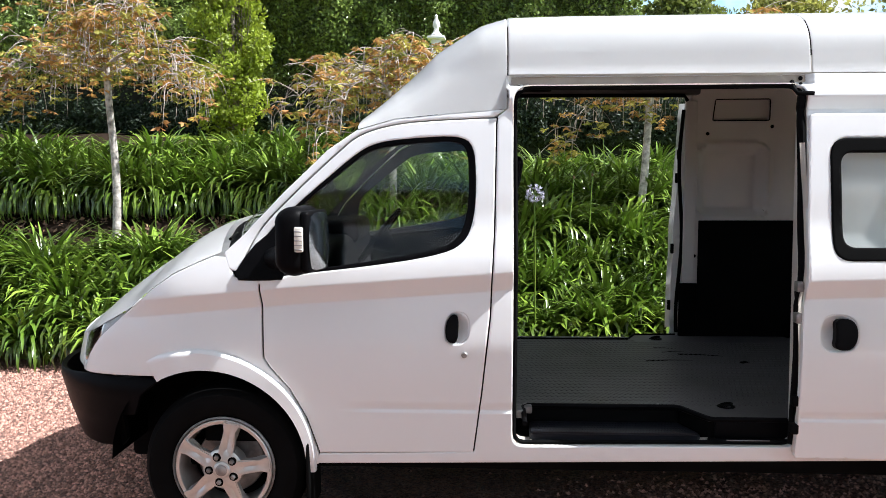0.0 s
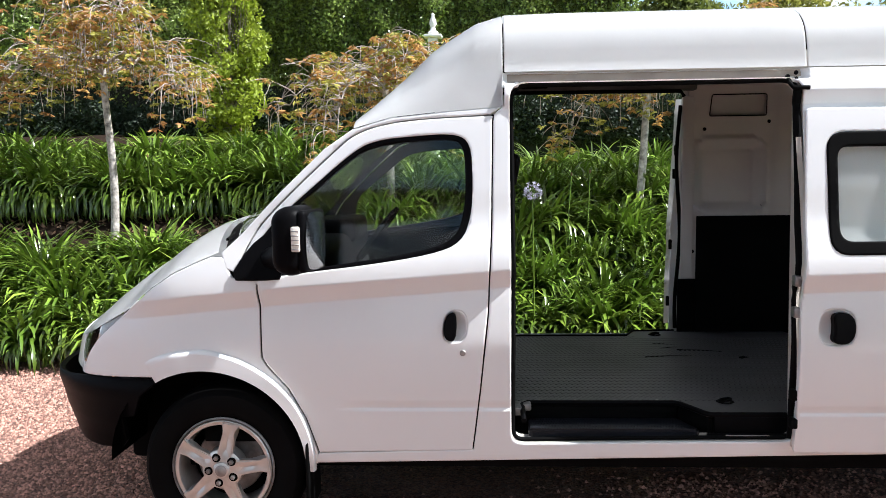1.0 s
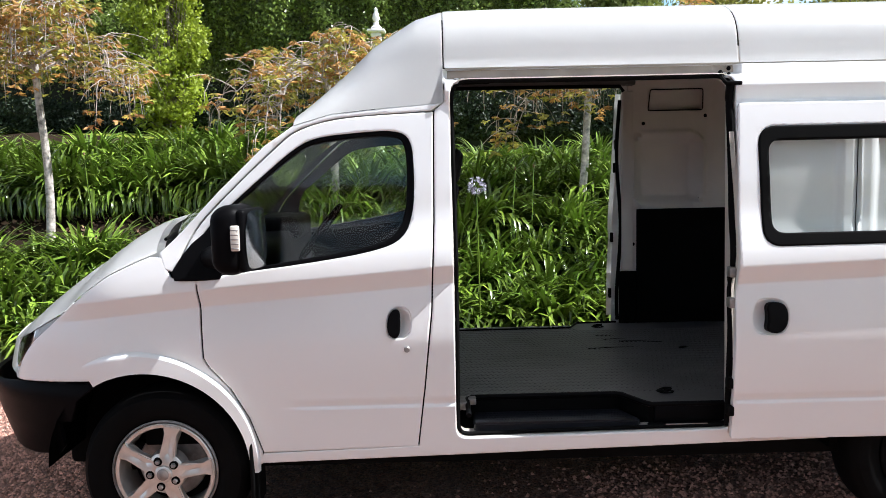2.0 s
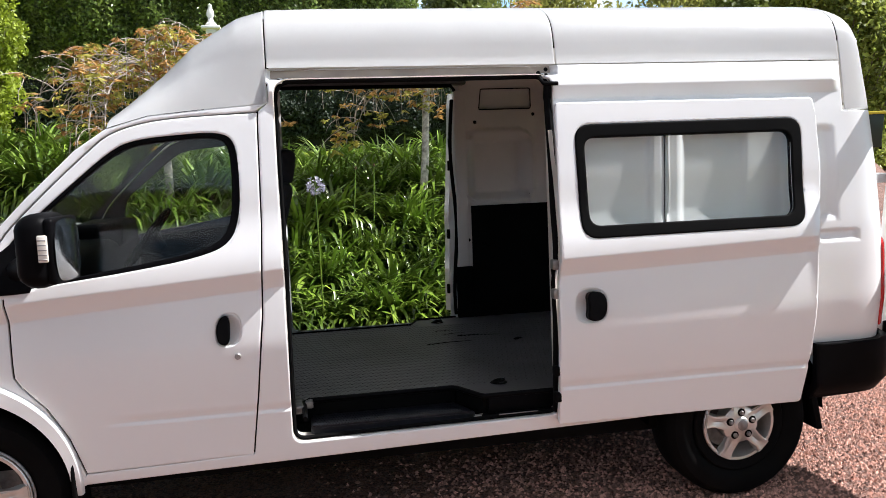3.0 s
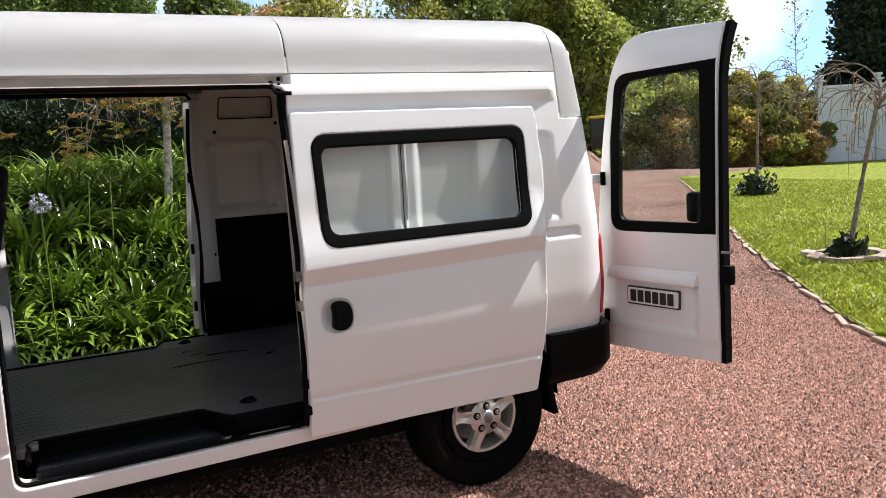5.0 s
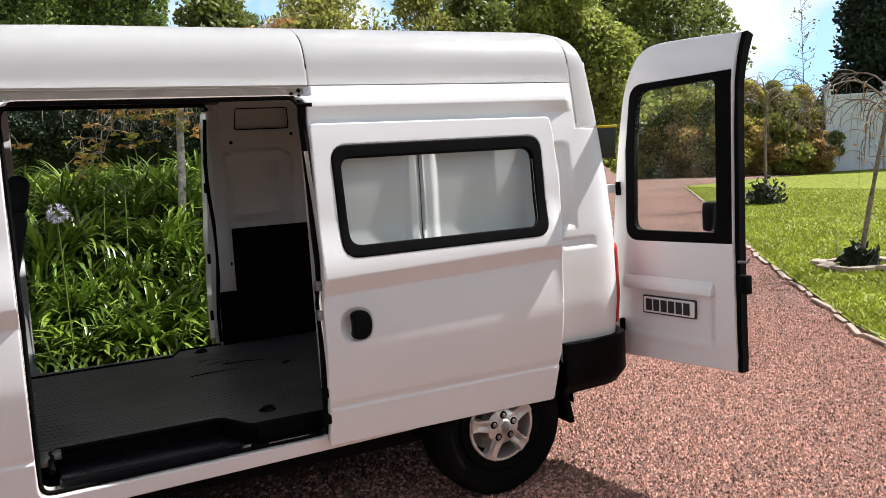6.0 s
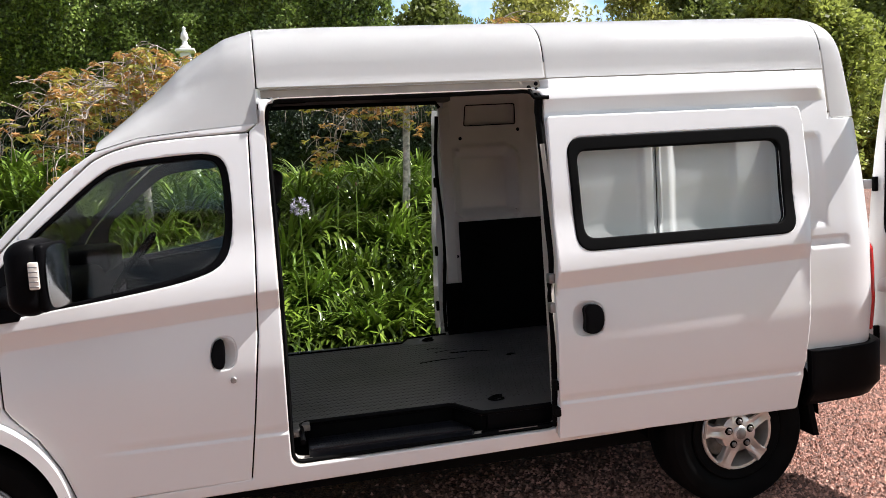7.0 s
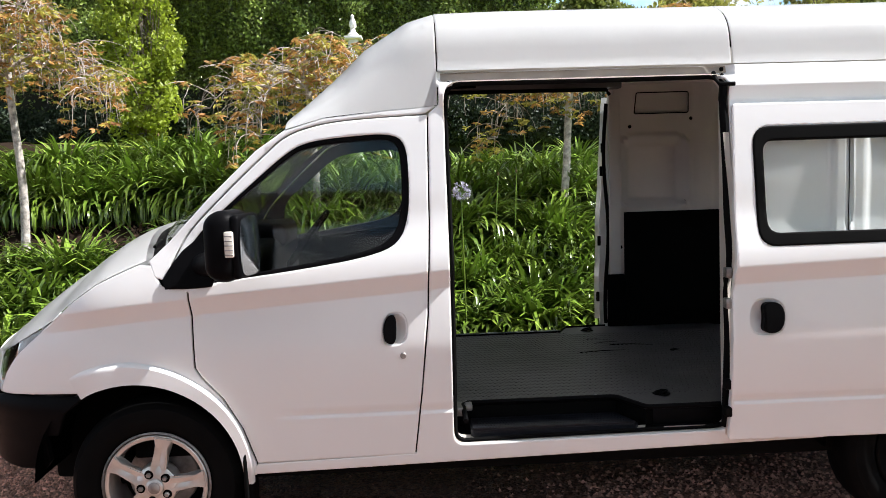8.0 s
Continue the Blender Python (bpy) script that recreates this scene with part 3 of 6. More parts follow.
bumper_line = [(-1.58, 0.36), (-0.66, 0.37), (-0.50, 0.385), (-0.462, 0.42), (-0.448, 0.535), (-0.385, 0.542), (-0.34, 0.63), (-0.25, 0.706), (-0.40, 0.708), (-0.62, 0.704), (-0.80, 0.690), (-1.0, 0.680), (-1.58, 0.67)]
for far in (False, True):
    mesh_part("front_bumper", sheet("front_bumper", bumper_line, bumper_skin, step=0.03, thick=0.02, mirror=far), PLASTIC, van, "black plastic front bumper")


def tail_skin(u, z):
    return skin(u, 0.66, 0.05 - 0.05 * step01(0.50, 0.42, z)) * 1.0 + Vector((0, 0, z - 0.66))


tail_line = rounded([(3.43, 0.42), (3.95, 0.43, 0.02), (4.80, 0.43), (4.80, 0.665), (3.95, 0.675), (3.43, 0.678)], 3)
for far in (False, True):
    mesh_part("rear_bumper", sheet("rear_bumper", tail_line, tail_skin, step=0.05, thick=0.03, edge=0.01, mirror=far), PLASTIC, van, "black plastic rear bumper")
for far in (False, True):
    mesh_part("tail_lamp", sheet("tail_lamp", rounded([(3.80, 0.72, 0.02), (3.95, 0.72, 0.02), (3.95, 1.13, 0.03), (3.80, 1.10, 0.03)]), lambda u, z: skin(u, z, 0.012), step=0.05, thick=0.02, edge=0.006, mirror=far), REDLENS, van, "red tail lamp")

# rear wall with one door closed and one opening
REAR_HOLE = rounded([(0.44, 0.62, 0.03), (0.965, 0.62, 0.03), (0.965, 1.72, 0.03), (0.44, 1.72, 0.08)])
# unseen block, added to stop sun coming through above the rear frame
part("rear_light_block", box(3.60, 3.845, 0.30, 1.68, 1.72, 2.03, 0.02), INNER, van, "added grey block that stops sun leaking in over the rear frame")
mesh_part("rear_frame", sheet("rear_frame", [(0.40, 0.45), (1.58, 0.45), (1.58, 1.85), (1.46, 2.0), (1.23, 2.06), (0.99, 2.07), (0.75, 2.06), (0.52, 2.0), (0.40, 1.85)], lambda y, z: Vector((3.872, y, z)), holes=[REAR_HOLE], step=0.12, thick=0.04), PAINT, van)

# ---- front doors ----
door_line = [(u + 0.004, z) for u, z in DOOR_SEAM[:-1]] + [(0.187, 1.10), (0.10, 1.128)] + DOOR_TOP + DOOR_REAR
BLACKOUT = cut_corners([(0.118, 1.138), (0.20, 1.298), (0.404, 1.478), (0.575, 1.622), (0.66, 1.655), (0.80, 1.668), (0.96, 1.676), (1.022, 1.64), (1.030, 1.50), (1.024, 1.36), (0.985, 1.255), (0.87, 1.210), (0.62, 1.172), (0.35, 1.142), (0.20, 1.122)], 2)
DAYLIGHT = cut_corners([(0.27, 1.145), (0.27, 1.35), (0.40, 1.455), (0.581, 1.605), (0.66, 1.634), (0.80, 1.648), (0.95, 1.656), (0.995, 1.625), (1.002, 1.50), (0.995, 1.36), (0.955, 1.268), (0.85, 1.228), (0.62, 1.190), (0.40, 1.160)], 2)
RECESS = cut_corners([(0.925, 0.862), (1.0, 0.868), (1.003, 0.982), (0.94, 0.992), (0.912, 0.96), (0.905, 0.89)], 2)


def dish(line, deep, lift, depth=0.02):
    """A shallow bowl let into a panel, deepest at its middle."""
    c = np.array(line).mean(0)
    wide = np.abs(np.array(line) - c).max(0)

    def surface(u, z):
        r = min(1.0, math.hypot((u - c[0]) / wide[0], (z - c[1]) / wide[1]))
        return skin(u, z, lift - depth * (1 - r * r) - deep)
    return surface


for far in (False, True):
    d = mesh_part("front_door", sheet("front_door", door_line, lambda u, z: skin(u, z), holes=[BLACKOUT] if far else [BLACKOUT, RECESS], step=0.035, rows=WAISTROWS + RUBROWS, mirror=far, thick=0.02), PAINT, van)
    mesh_part("window_surround", sheet("window_surround", BLACKOUT, lambda u, z: skin(u, z, -0.006), holes=[DAYLIGHT], step=0.05, thick=0.03, mirror=far), PLASTIC, d, "black window surround")
    mesh_part("window_pane", sheet("window_pane", DAYLIGHT, lambda u, z: skin(u, z, -0.014), step=0.08, thick=0.004, edge=0, mirror=far), SMOKE, d, "tinted side glass").visible_shadow = False
    mesh_part("inner_trim", sheet("inner_trim", [(0.22, 0.45), (1.0, 0.45), (1.06, 1.0), (1.03, 1.19), (0.85, 1.185), (0.20, 1.12)], lambda u, z: skin(u, z, -0.07), step=0.1, thick=0.03, mirror=far), PLASTIC, d, "dark door trim")
    if not far:
        mesh_part("handle_recess", sheet("handle_recess", RECESS, dish(RECESS, 0.004, 0.0, 0.03), step=0.010, thick=0.002), PAINT, d)
        grip = cut_corners([(0.915, 0.875), (0.955, 0.868), (0.962, 0.93), (0.958, 0.985), (0.925, 0.978), (0.908, 0.93)], 2)
        mesh_part("handle", sheet("handle", grip, lambda u, z: skin(u, z, 0.018), step=0.012, thick=0.022, edge=0.008), PLASTIC, d, "black pull handle")
        part("lock", lathe([(0.0, -0.006), (0.009, -0.006), (0.012, -0.003), (0.012, 0.01)], 16), STEEL, d, "round metal lock", m=Matrix.Translation((0.984, 0.0, 0.823)))

frame_ring = [(0.12, 1.12)] + [(u - 0.004, z - 0.006) for u, z in DOOR_TOP] + [(1.098, 1.326), (1.085, 1.10)]
mesh_part("frame_trim", sheet("frame_trim", frame_ring, lambda u, z: skin(u, z, -0.03), holes=[DAYLIGHT], step=0.06, thick=0.012, mirror=True), FABRIC, van, "dark trim inside the far door frame")
mesh_part("pillar_cover", sheet("pillar_cover", pillar_line, lambda u, z: skin(u, z, -0.04), step=0.05, thick=0.012, mirror=True), FABRIC, van, "dark cover of the far windscreen pillar")

# ---- mirror ----
def dome_pane(w, h):
    """A slightly bulging pane with rounded corners, facing along x."""
    bm = bmesh.new()
    n = 10
    grid = []
    for i in range(n + 1):
        for j in range(n + 1):
            a, b = 2 * i / n - 1, 2 * j / n - 1
            y, z = a * math.sqrt(1 - 0.35 * b * b * abs(b)), b * math.sqrt(1 - 0.25 * a * a * abs(a))
            grid.append(bm.verts.new((0.012 * (1 - a * a) * (1 - b * b) - 0.002, y * w, z * h)))
    for i in range(n):
        for j in range(n):
            k = i * (n + 1) + j
            bm.faces.new((grid[k], grid[k + n + 1], grid[k + n + 2], grid[k + 1]))
    bmesh.ops.solidify(bm, geom=bm.faces[:], thickness=0.003)
    return bm


mirror = part("door_mirror", box(0.335, 0.445, -0.30, -0.10, 1.165, 1.415, 0.052, 6), PLASTIC, van, "black door mirror with side repeater")
for v in mirror.data.vertices:
    v.co.x += 0.02 * (v.co.y + 0.2) / 0.1 + 0.015 * math.sin((v.co.z - 1.165) / 0.25 * math.pi) * (-1 if v.co.x < 0.39 else 0)
part("mirror_glass", dome_pane(0.088, 0.105), CHROME, mirror, "mirror glass", m=Matrix.Translation((0.464, -0.20, 1.288)) @ Matrix.Rotation(radians(-12), 4, "Z"))
part("mirror_rim", box(-0.040, -0.0045, -0.094, 0.094, -0.112, 0.112, 0.016, 3), PLASTIC, mirror, m=Matrix.Translation((0.464, -0.20, 1.288)) @ Matrix.Rotation(radians(-12), 4, "Z"))
lens = part("repeater", box(0.392, 0.424, -0.3045, -0.29, 1.255, 1.345, 0.006, 2), ORANGE, mirror, "clear indicator lens")
for k in range(5):
    part("rib", box(0.394, 0.422, -0.3065, -0.303, 1.263 + 0.016 * k, 1.267 + 0.016 * k, 0.001, 1), STEEL, lens)
part("mirror_arm", join(tube([(0.24, 0.01, 1.20), (0.30, -0.06, 1.215), (0.37, -0.14, 1.235)], 0.045, 12, 0.05)), PLASTIC, mirror)
mesh_part("mirror_base", sheet("mirror_base", cut_corners([(0.07, 1.118), (0.20, 1.115), (0.30, 1.122), (0.31, 1.365), (0.22, 1.30), (0.15, 1.245)], 1), lambda u, z: skin(u, z, 0.012), step=0.03, thick=0.02, edge=0.006), PLASTIC, mirror)

# ---- sliding door, pushed back along the side ----
slide_line = rounded([(2.256, 0.430, 0.01), (3.36, 0.426, 0.015), (3.386, 0.60), (3.402, 0.80), (3.414, 1.125), (3.432, 1.43), (3.428, 1.66), (3.418, 1.742, 0.02), (2.275, 1.748, 0.02), (2.266, 1.4), (2.254, 0.9)])
SGLASS = rounded([(2.352, 1.203, 0.07), (3.338, 1.208, 0.07), (3.352, 1.660, 0.07), (2.346, 1.657, 0.07)])
SDAY = rounded([(2.388, 1.252, 0.05), (3.292, 1.254, 0.05), (3.304, 1.606, 0.05), (2.384, 1.605, 0.05)])
SRECESS = cut_corners([(2.328, 0.862), (2.40, 0.858), (2.452, 0.872), (2.458, 0.975), (2.40, 1.0), (2.335, 0.995), (2.318, 0.93)], 2)
slide = mesh_part("sliding_door", sheet("sliding_door", slide_line, lambda u, z: skin(u, z, 0.06), holes=[SGLASS, SRECESS], step=0.035, rows=WAISTROWS + RUBROWS, thick=0.02), PAINT, van, "white sliding door with a long window")
mesh_part("window_surround", sheet("window_surround", SGLASS, lambda u, z: skin(u, z, 0.064), holes=[SDAY], step=0.05, thick=0.03), RUBBER, slide, "black window rubber")
mesh_part("window_pane", sheet("window_pane", SDAY, lambda u, z: skin(u, z, 0.054), step=0.1, thick=0.004, edge=0), CLEAR, slide, "clear window glass").visible_shadow = False
mesh_part("handle_recess", sheet("handle_recess", SRECESS, dish(SRECESS, 0.004, 0.06, 0.035), step=0.010, thick=0.002), PAINT, slide)
grip = cut_corners([(2.362, 0.872), (2.42, 0.866), (2.448, 0.90), (2.450, 0.955), (2.425, 0.988), (2.365, 0.985), (2.372, 0.93)], 2)
mesh_part("handle", sheet("handle", grip, lambda u, z: skin(u, z, 0.082), step=0.012, thick=0.03, edge=0.009), PLASTIC, slide, "black pull handle")
part("leading_seal", tube([skin(2.263 + 0.004 * math.sin(5 * z), z, -0.012) for z in np.arange(0.47, 1.83, 0.05)], 0.016, 8), RUBBER, slide, "black rubber seal of the door edge")
part("door_edge", lofted("door_edge", lambda u, v: skin(2.262 + 0.006 * math.sin(u * 9), 0.44 + u, 0.055 - 0.075 * v), [0.1 * k for k in range(13)], (0, 0.5, 1), 0.012), INNER, slide, "grey inner edge of the sliding door")
for z in (0.55, 0.66, 0.98, 1.10):
    part("latch", box(2.235, 2.262, -0.03, 0.012, z - 0.02, z + 0.02, 0.006), STEEL if z > 0.9 else RUBBER, slide, "door latch")
part("roller_arm", join(tube([(2.238, 0.12, 1.875), (2.236, 0.085, 1.845), (2.245, 0.075, 1.828), (2.305, 0.07, 1.826)], 0.0085, 8), tube([(2.262, 0.10, 1.868), (2.272, 0.09, 1.85), (2.285, 0.08, 1.83)], 0.006, 6)), RUBBER, slide, "black roller arm")

# ---- rear door, swung right round beside the van ----
HINGE, ALONG = Vector((3.93, 0.27, 0)), Vector((0.155, -0.988, 0))


def rear_skin(d, z, out=0.0):
    q = HINGE + ALONG * d + Vector((0, 0, z))
    bend = 0.25 * max(0.0, z - 1.80) ** 2 * 3.0 + 0.02 * max(0.0, 0.12 - d) / 0.12
    return q + Vector((-0.988, -0.155, 0)) * (out - bend - 0.006 * groove(z, 0.60, 0.64, 1.0))


rear_line = smooth_line([(0.014, 0.512), (0.008, 0.80), (0.014, 1.10), (0.06, 1.50), (0.123, 1.815), (0.165, 1.96), (0.205, 2.03), (0.29, 2.066), (0.50, 2.068), (0.765, 2.056)], 4) + [(0.764, 2.05), (0.748, 1.6), (0.744, 1.145), (0.750, 0.535)]
RGLASS = rounded([(0.118, 1.112, 0.08), (0.130, 1.56), (0.172, 1.882, 0.07), (0.747, 1.897, 0.004), (0.742, 1.50), (0.738, 1.122, 0.004)])
RDAY = rounded([(0.170, 1.165, 0.06), (0.186, 1.60), (0.218, 1.848, 0.06), (0.665, 1.866, 0.04), (0.662, 1.50), (0.660, 1.168, 0.04)])


def plate_well(d, z):
    a = max(abs(d - 0.365) - 0.275, abs(z - 0.785) - 0.155)
    return rear_skin(d, z, -0.012 * (1 - step01(-0.02, 0.0, a)))


rdoor = mesh_part("rear_door", sheet("rear_door", rear_line, plate_well, holes=[RGLASS], step=0.03, thick=0.02), PAINT, van, "white rear door swung fully open")
mesh_part("window_surround", sheet("window_surround", RGLASS, lambda d, z: rear_skin(d, z, 0.002), holes=[RDAY], step=0.05, thick=0.03), RUBBER, rdoor, "black window band")
mesh_part("window_pane", sheet("window_pane", RDAY, lambda d, z: rear_skin(d, z, -0.004), step=0.1, thick=0.004, edge=0), CLEAR, rdoor, "clear rear glass").visible_shadow = False
mesh_part("lamp_ledge", sheet("lamp_ledge", rounded([(0.095, 0.872, 0.01), (0.638, 0.872, 0.01), (0.638, 0.94, 0.02), (0.095, 0.935, 0.02)]), lambda d, z: rear_skin(d, z, 0.004 + 0.022 * step01(0.94, 0.89, z)), step=0.02, thick=0.025), PAINT, rdoor)
mesh_part("edge_seal", sheet("edge_seal", [(0.742, 0.53), (0.772, 0.53), (0.766, 1.145), (0.770, 1.8), (0.790, 2.06), (0.76, 2.056), (0.748, 1.6), (0.740, 1.145)], lambda d, z: rear_skin(d, z, -0.016), step=0.04, thick=0.045), RUBBER, rdoor, "black rubber door edge")
plate = mesh_part("number_plate", sheet("number_plate", rounded([(0.212, 0.748, 0.01), (0.535, 0.750, 0.01), (0.537, 0.842, 0.01), (0.214, 0.840, 0.01)]), lambda d, z: rear_skin(d, z, 0.001), step=0.05, thick=0.006), INK, rdoor, "black framed number plate")
mesh_part("plate_face", sheet("plate_face", rounded([(0.219, 0.755, 0.008), (0.528, 0.757, 0.008), (0.530, 0.835, 0.008), (0.221, 0.833, 0.008)]), lambda d, z: rear_skin(d, z, 0.004), step=0.05, thick=0.003), PLATE, plate, "white plate face")
for k in range(6):
    a = 0.243 + 0.0455 * k
    mesh_part("bar", sheet("bar", [(a - 0.003, 0.766), (a + 0.033, 0.766), (a + 0.033, 0.824), (a - 0.003, 0.824)], lambda d, z: rear_skin(d, z, 0.0065), step=0.05, thick=0.002, edge=0), INK, plate)
for z in (1.374, 0.668):
    h = part("hinge", box(3.885, 3.955, 0.205, 0.30, z - 0.022, z + 0.022, 0.006), PAINT, rdoor, "white strap hinge")
    part("hinge_pad", box(3.93, 3.962, 0.185, 0.206, z - 0.034, z + 0.034, 0.004), RUBBER, h, "black hinge pad")
inner_handle = HINGE + ALONG * 0.60
part("pull_handle", box(inner_handle.x + 0.01, inner_handle.x + 0.07, inner_handle.y - 0.04, inner_handle.y + 0.04, 1.17, 1.31, 0.02), PLASTIC, rdoor, "black inner handle")
tip = HINGE + ALONG * 0.79
part("latch", box(tip.x - 0.01, tip.x + 0.03, tip.y - 0.03, tip.y + 0.02, 0.90, 0.985, 0.006), RUBBER, rdoor, "black door latch")
part("striker", tube([(tip.x - 0.01, tip.y + 0.01, 1.045), (tip.x - 0.02, tip.y - 0.05, 1.05), (tip.x - 0.01, tip.y - 0.05, 1.065)], 0.007, 6), STEEL, rdoor, "steel latch pin")

# ---- wheels ----


def wheel(name, x, label, face=1.0, turn=85):
    """face: how far the bright dished face reaches towards the flange."""
    w = thing(name, "", "")
    w.parent = van
    w.matrix_world = pose(x, 0.05, 0.335, 0, 7, 0)
    tagged(w, label)
    part("tyre", lathe([(0.205, 0.02), (0.225, -0.004), (0.27, -0.018), (0.305, -0.012), (0.325, 0.01), (0.3345, 0.035), (0.336, 0.10), (0.3345, 0.17), (0.325, 0.195), (0.29, 0.215), (0.205, 0.20)], 64), RUBBER, w, "black rubber tyre")
    part("rim_flange", lathe([(0.209, 0.016), (0.213, 0.0), (0.207, -0.006), (0.200 * face, 0.006), (0.198 * face, 0.03)], 64), STEEL if face > 0.95 else RUBBER, w, "dull outer flange of the rim")
    part("rim", lathe([(0.200 * face, 0.03), (0.200 * face, -0.002), (0.196 * face, -0.006), (0.184 * face, -0.004), (0.180 * face, 0.004), (0.178 * face, 0.12), (0.176 * face, 0.19)], 64), ALLOY, w, "silver alloy rim")
    part("brake_disc", lathe([(0.0, 0.10), (0.135, 0.10), (0.14, 0.105), (0.14, 0.12), (0.0, 0.12)], 40), STEEL, w, "grey brake disc")
    part("wheel_well", lathe([(0.0, 0.155), (0.18, 0.155), (0.18, 0.16)], 32), RUBBER, w)
    for k in range(5):
        a = turn + 72 * k
        bm = box(0.045, 0.196 * face, -0.036, 0.036, -0.018, 0.018, 0.0)
        bmesh.ops.subdivide_edges(bm, edges=bm.edges[:], cuts=3, use_grid_fill=True)
        for v in bm.verts:
            r = (v.co.x - 0.045) / (0.196 * face - 0.045)
            v.co.y *= 0.95 - 0.26 * math.sin(r * math.pi * 0.6) + 0.30 * r ** 5
            v.co.z += 0.006 * (1 - r) ** 2 - (0.010 if abs(v.co.y) < 0.008 and 0.15 < r < 0.9 and v.co.z > 0.01 else 0)
        bmesh.ops.bevel(bm, geom=[e for e in bm.edges if e.calc_face_angle(0) > 0.9], offset=0.005, segments=2, affect="EDGES")
        part("spoke", bm, ALLOY, w, m=Matrix.Rotation(radians(-a), 4, "Y") @ Matrix.Rotation(radians(90), 4, "X") @ Matrix.Translation((0, 0, 0.0)))
    part("hub", lathe([(0.0, -0.034), (0.028, -0.034), (0.034, -0.030), (0.036, -0.024), (0.070, -0.022), (0.082, -0.012), (0.084, 0.05)], 40), ALLOY, w, "round hub centre")
    part("hub_badge", lathe([(0.0, -0.0375), (0.020, -0.037), (0.024, -0.0345)], 24), STEEL, w, "plain round badge")
    for k in range(5):
        a = radians(-turn - 12 + 72 * k)
        # flat black disc: the shade of the nut's recess put into its colour
        part("nut_shade", lathe([(0.0, -0.0005), (0.017, -0.0005), (0.019, 0.004)], 14), RUBBER, w, m=Matrix.Translation((0.054 * math.cos(a), -0.0245, 0.054 * math.sin(a))))
        part("wheel_nut", lathe([(0.0, -0.014), (0.008, -0.014), (0.0105, -0.008), (0.0105, 0.004), (0.015, 0.004)], 6), STEEL, w, "dark wheel nut", m=Matrix.Translation((0.054 * math.cos(a), -0.0225, 0.054 * math.sin(a))))
    return w


wheel_f = wheel("front_wheel", 0.0, "five-spoke alloy wheel")
wheel_r = wheel("rear_wheel", 3.1, "five-spoke alloy wheel", 0.84, 178)
for x in (0.0, 3.1):
    far_w = copy_thing(wheel_f, Matrix.Translation((x, WIDTH - 0.05, 0.335)) @ Matrix.Rotation(math.pi, 4, "Z"))
    part("wheel_house", lofted("wheel_house", lambda u, v: Vector((x - 0.05 * (x < 1) + 0.42 * math.cos(u), 0.06 + v, 0.36 + 0.42 * math.sin(u))), [math.pi * (0.0 + k / 20) for k in range(21)], (0, 0.3, 0.6), 0.01), RUBBER, van, "black wheel house")
part("mud_flap", box(0.345, 0.36, 0.02, 0.24, 0.16, 0.47, 0.004), RUBBER, van, "black mud flap")
flap = box(3.44, 3.47, 0.04, 0.26, 0.27, 0.46, 0.004)
for v in flap.verts:
    v.co.x += (0.46 - v.co.z) * 0.2
part("mud_flap", flap, RUBBER, van, "black mud flap")

# ---- underbody and cargo floor ----
part("engine_bay", box(-0.55, 0.62, 0.42, 1.56, 0.24, 0.86, 0.03), RUBBER, van, "dark engine underside")
# unseen box, added to keep light off the ground below the van
part("underbody_light_block", box(0.75, 2.50, 0.55, 1.70, 0.20, 0.32, 0.04), RUBBER, van, "added dark box that cuts the light under the floor")
part("rear_axle", box(2.62, 3.55, 0.42, 1.56, 0.24, 0.53, 0.03), RUBBER, van, "dark rear axle housing")
part("underbody", box(-0.35, 3.45, 0.16, 1.82, 0.30, 0.42, 0.02), RUBBER, van, "dark underbody")
FZ = 0.54
floor_line = [(1.06, 0.30), (1.88, 0.30), (1.965, 0.13), (3.62, 0.13), (3.62, 1.82), (1.955, 1.80), (1.895, 1.665), (1.06, 1.66)]
slab = bmesh.new()
low = [slab.verts.new((x, y, FZ - 0.012)) for x, y in floor_line]
high = [slab.verts.new((x, y, FZ)) for x, y in floor_line]
slab.faces.new(high)
for k in range(len(low)):
    slab.faces.new((low[k], low[(k + 1) % len(low)], high[(k + 1) % len(low)], high[k]))
part("cargo_floor", slab, FLOORMAT, van, "grey ribbed rubber floor", smooth=False)
under = bmesh.new()
low = [under.verts.new((x, y, 0.43)) for x, y in floor_line]
high = [under.verts.new((x, y, FZ - 0.0125)) for x, y in floor_line]
under.faces.new(high)
for k in range(len(low)):
    under.faces.new((low[k], low[(k + 1) % len(low)], high[(k + 1) % len(low)], high[k]))
part("floor_core", under, LINING, van, "black floor edge", smooth=False)
part("floor_trim", tube([(1.07, 1.662, FZ + 0.001), (1.895, 1.667, FZ + 0.001), (1.955, 1.80, FZ + 0.001), (2.20, 1.812, FZ + 0.001)], 0.009, 6), PLASTIC, van, "black edge trim of the floor")
part("step_well", box(1.18, 1.96, 0.075, 0.30, 0.425, 0.446, 0.004, 1), LINING, van, "black moulded side step")
part("step_well", box(1.18, 1.93, 1.68, 1.89, 0.425, 0.446, 0.004, 1), PLASTIC, van, "black moulded side step")
tread_line = [(1.245, 0.118), (1.262, 0.105), (1.915, 0.105), (1.928, 0.118), (1.872, 0.262), (1.25, 0.262)]
tread = bmesh.new()
low = [tread.verts.new((x, y, 0.44)) for x, y in tread_line]
high = [tread.verts.new((x, y, 0.484)) for x, y in tread_line]
tread.faces.new(high)
for k in range(len(low)):
    tread.faces.new((low[k], low[(k + 1) % len(low)], high[(k + 1) % len(low)], high[k]))
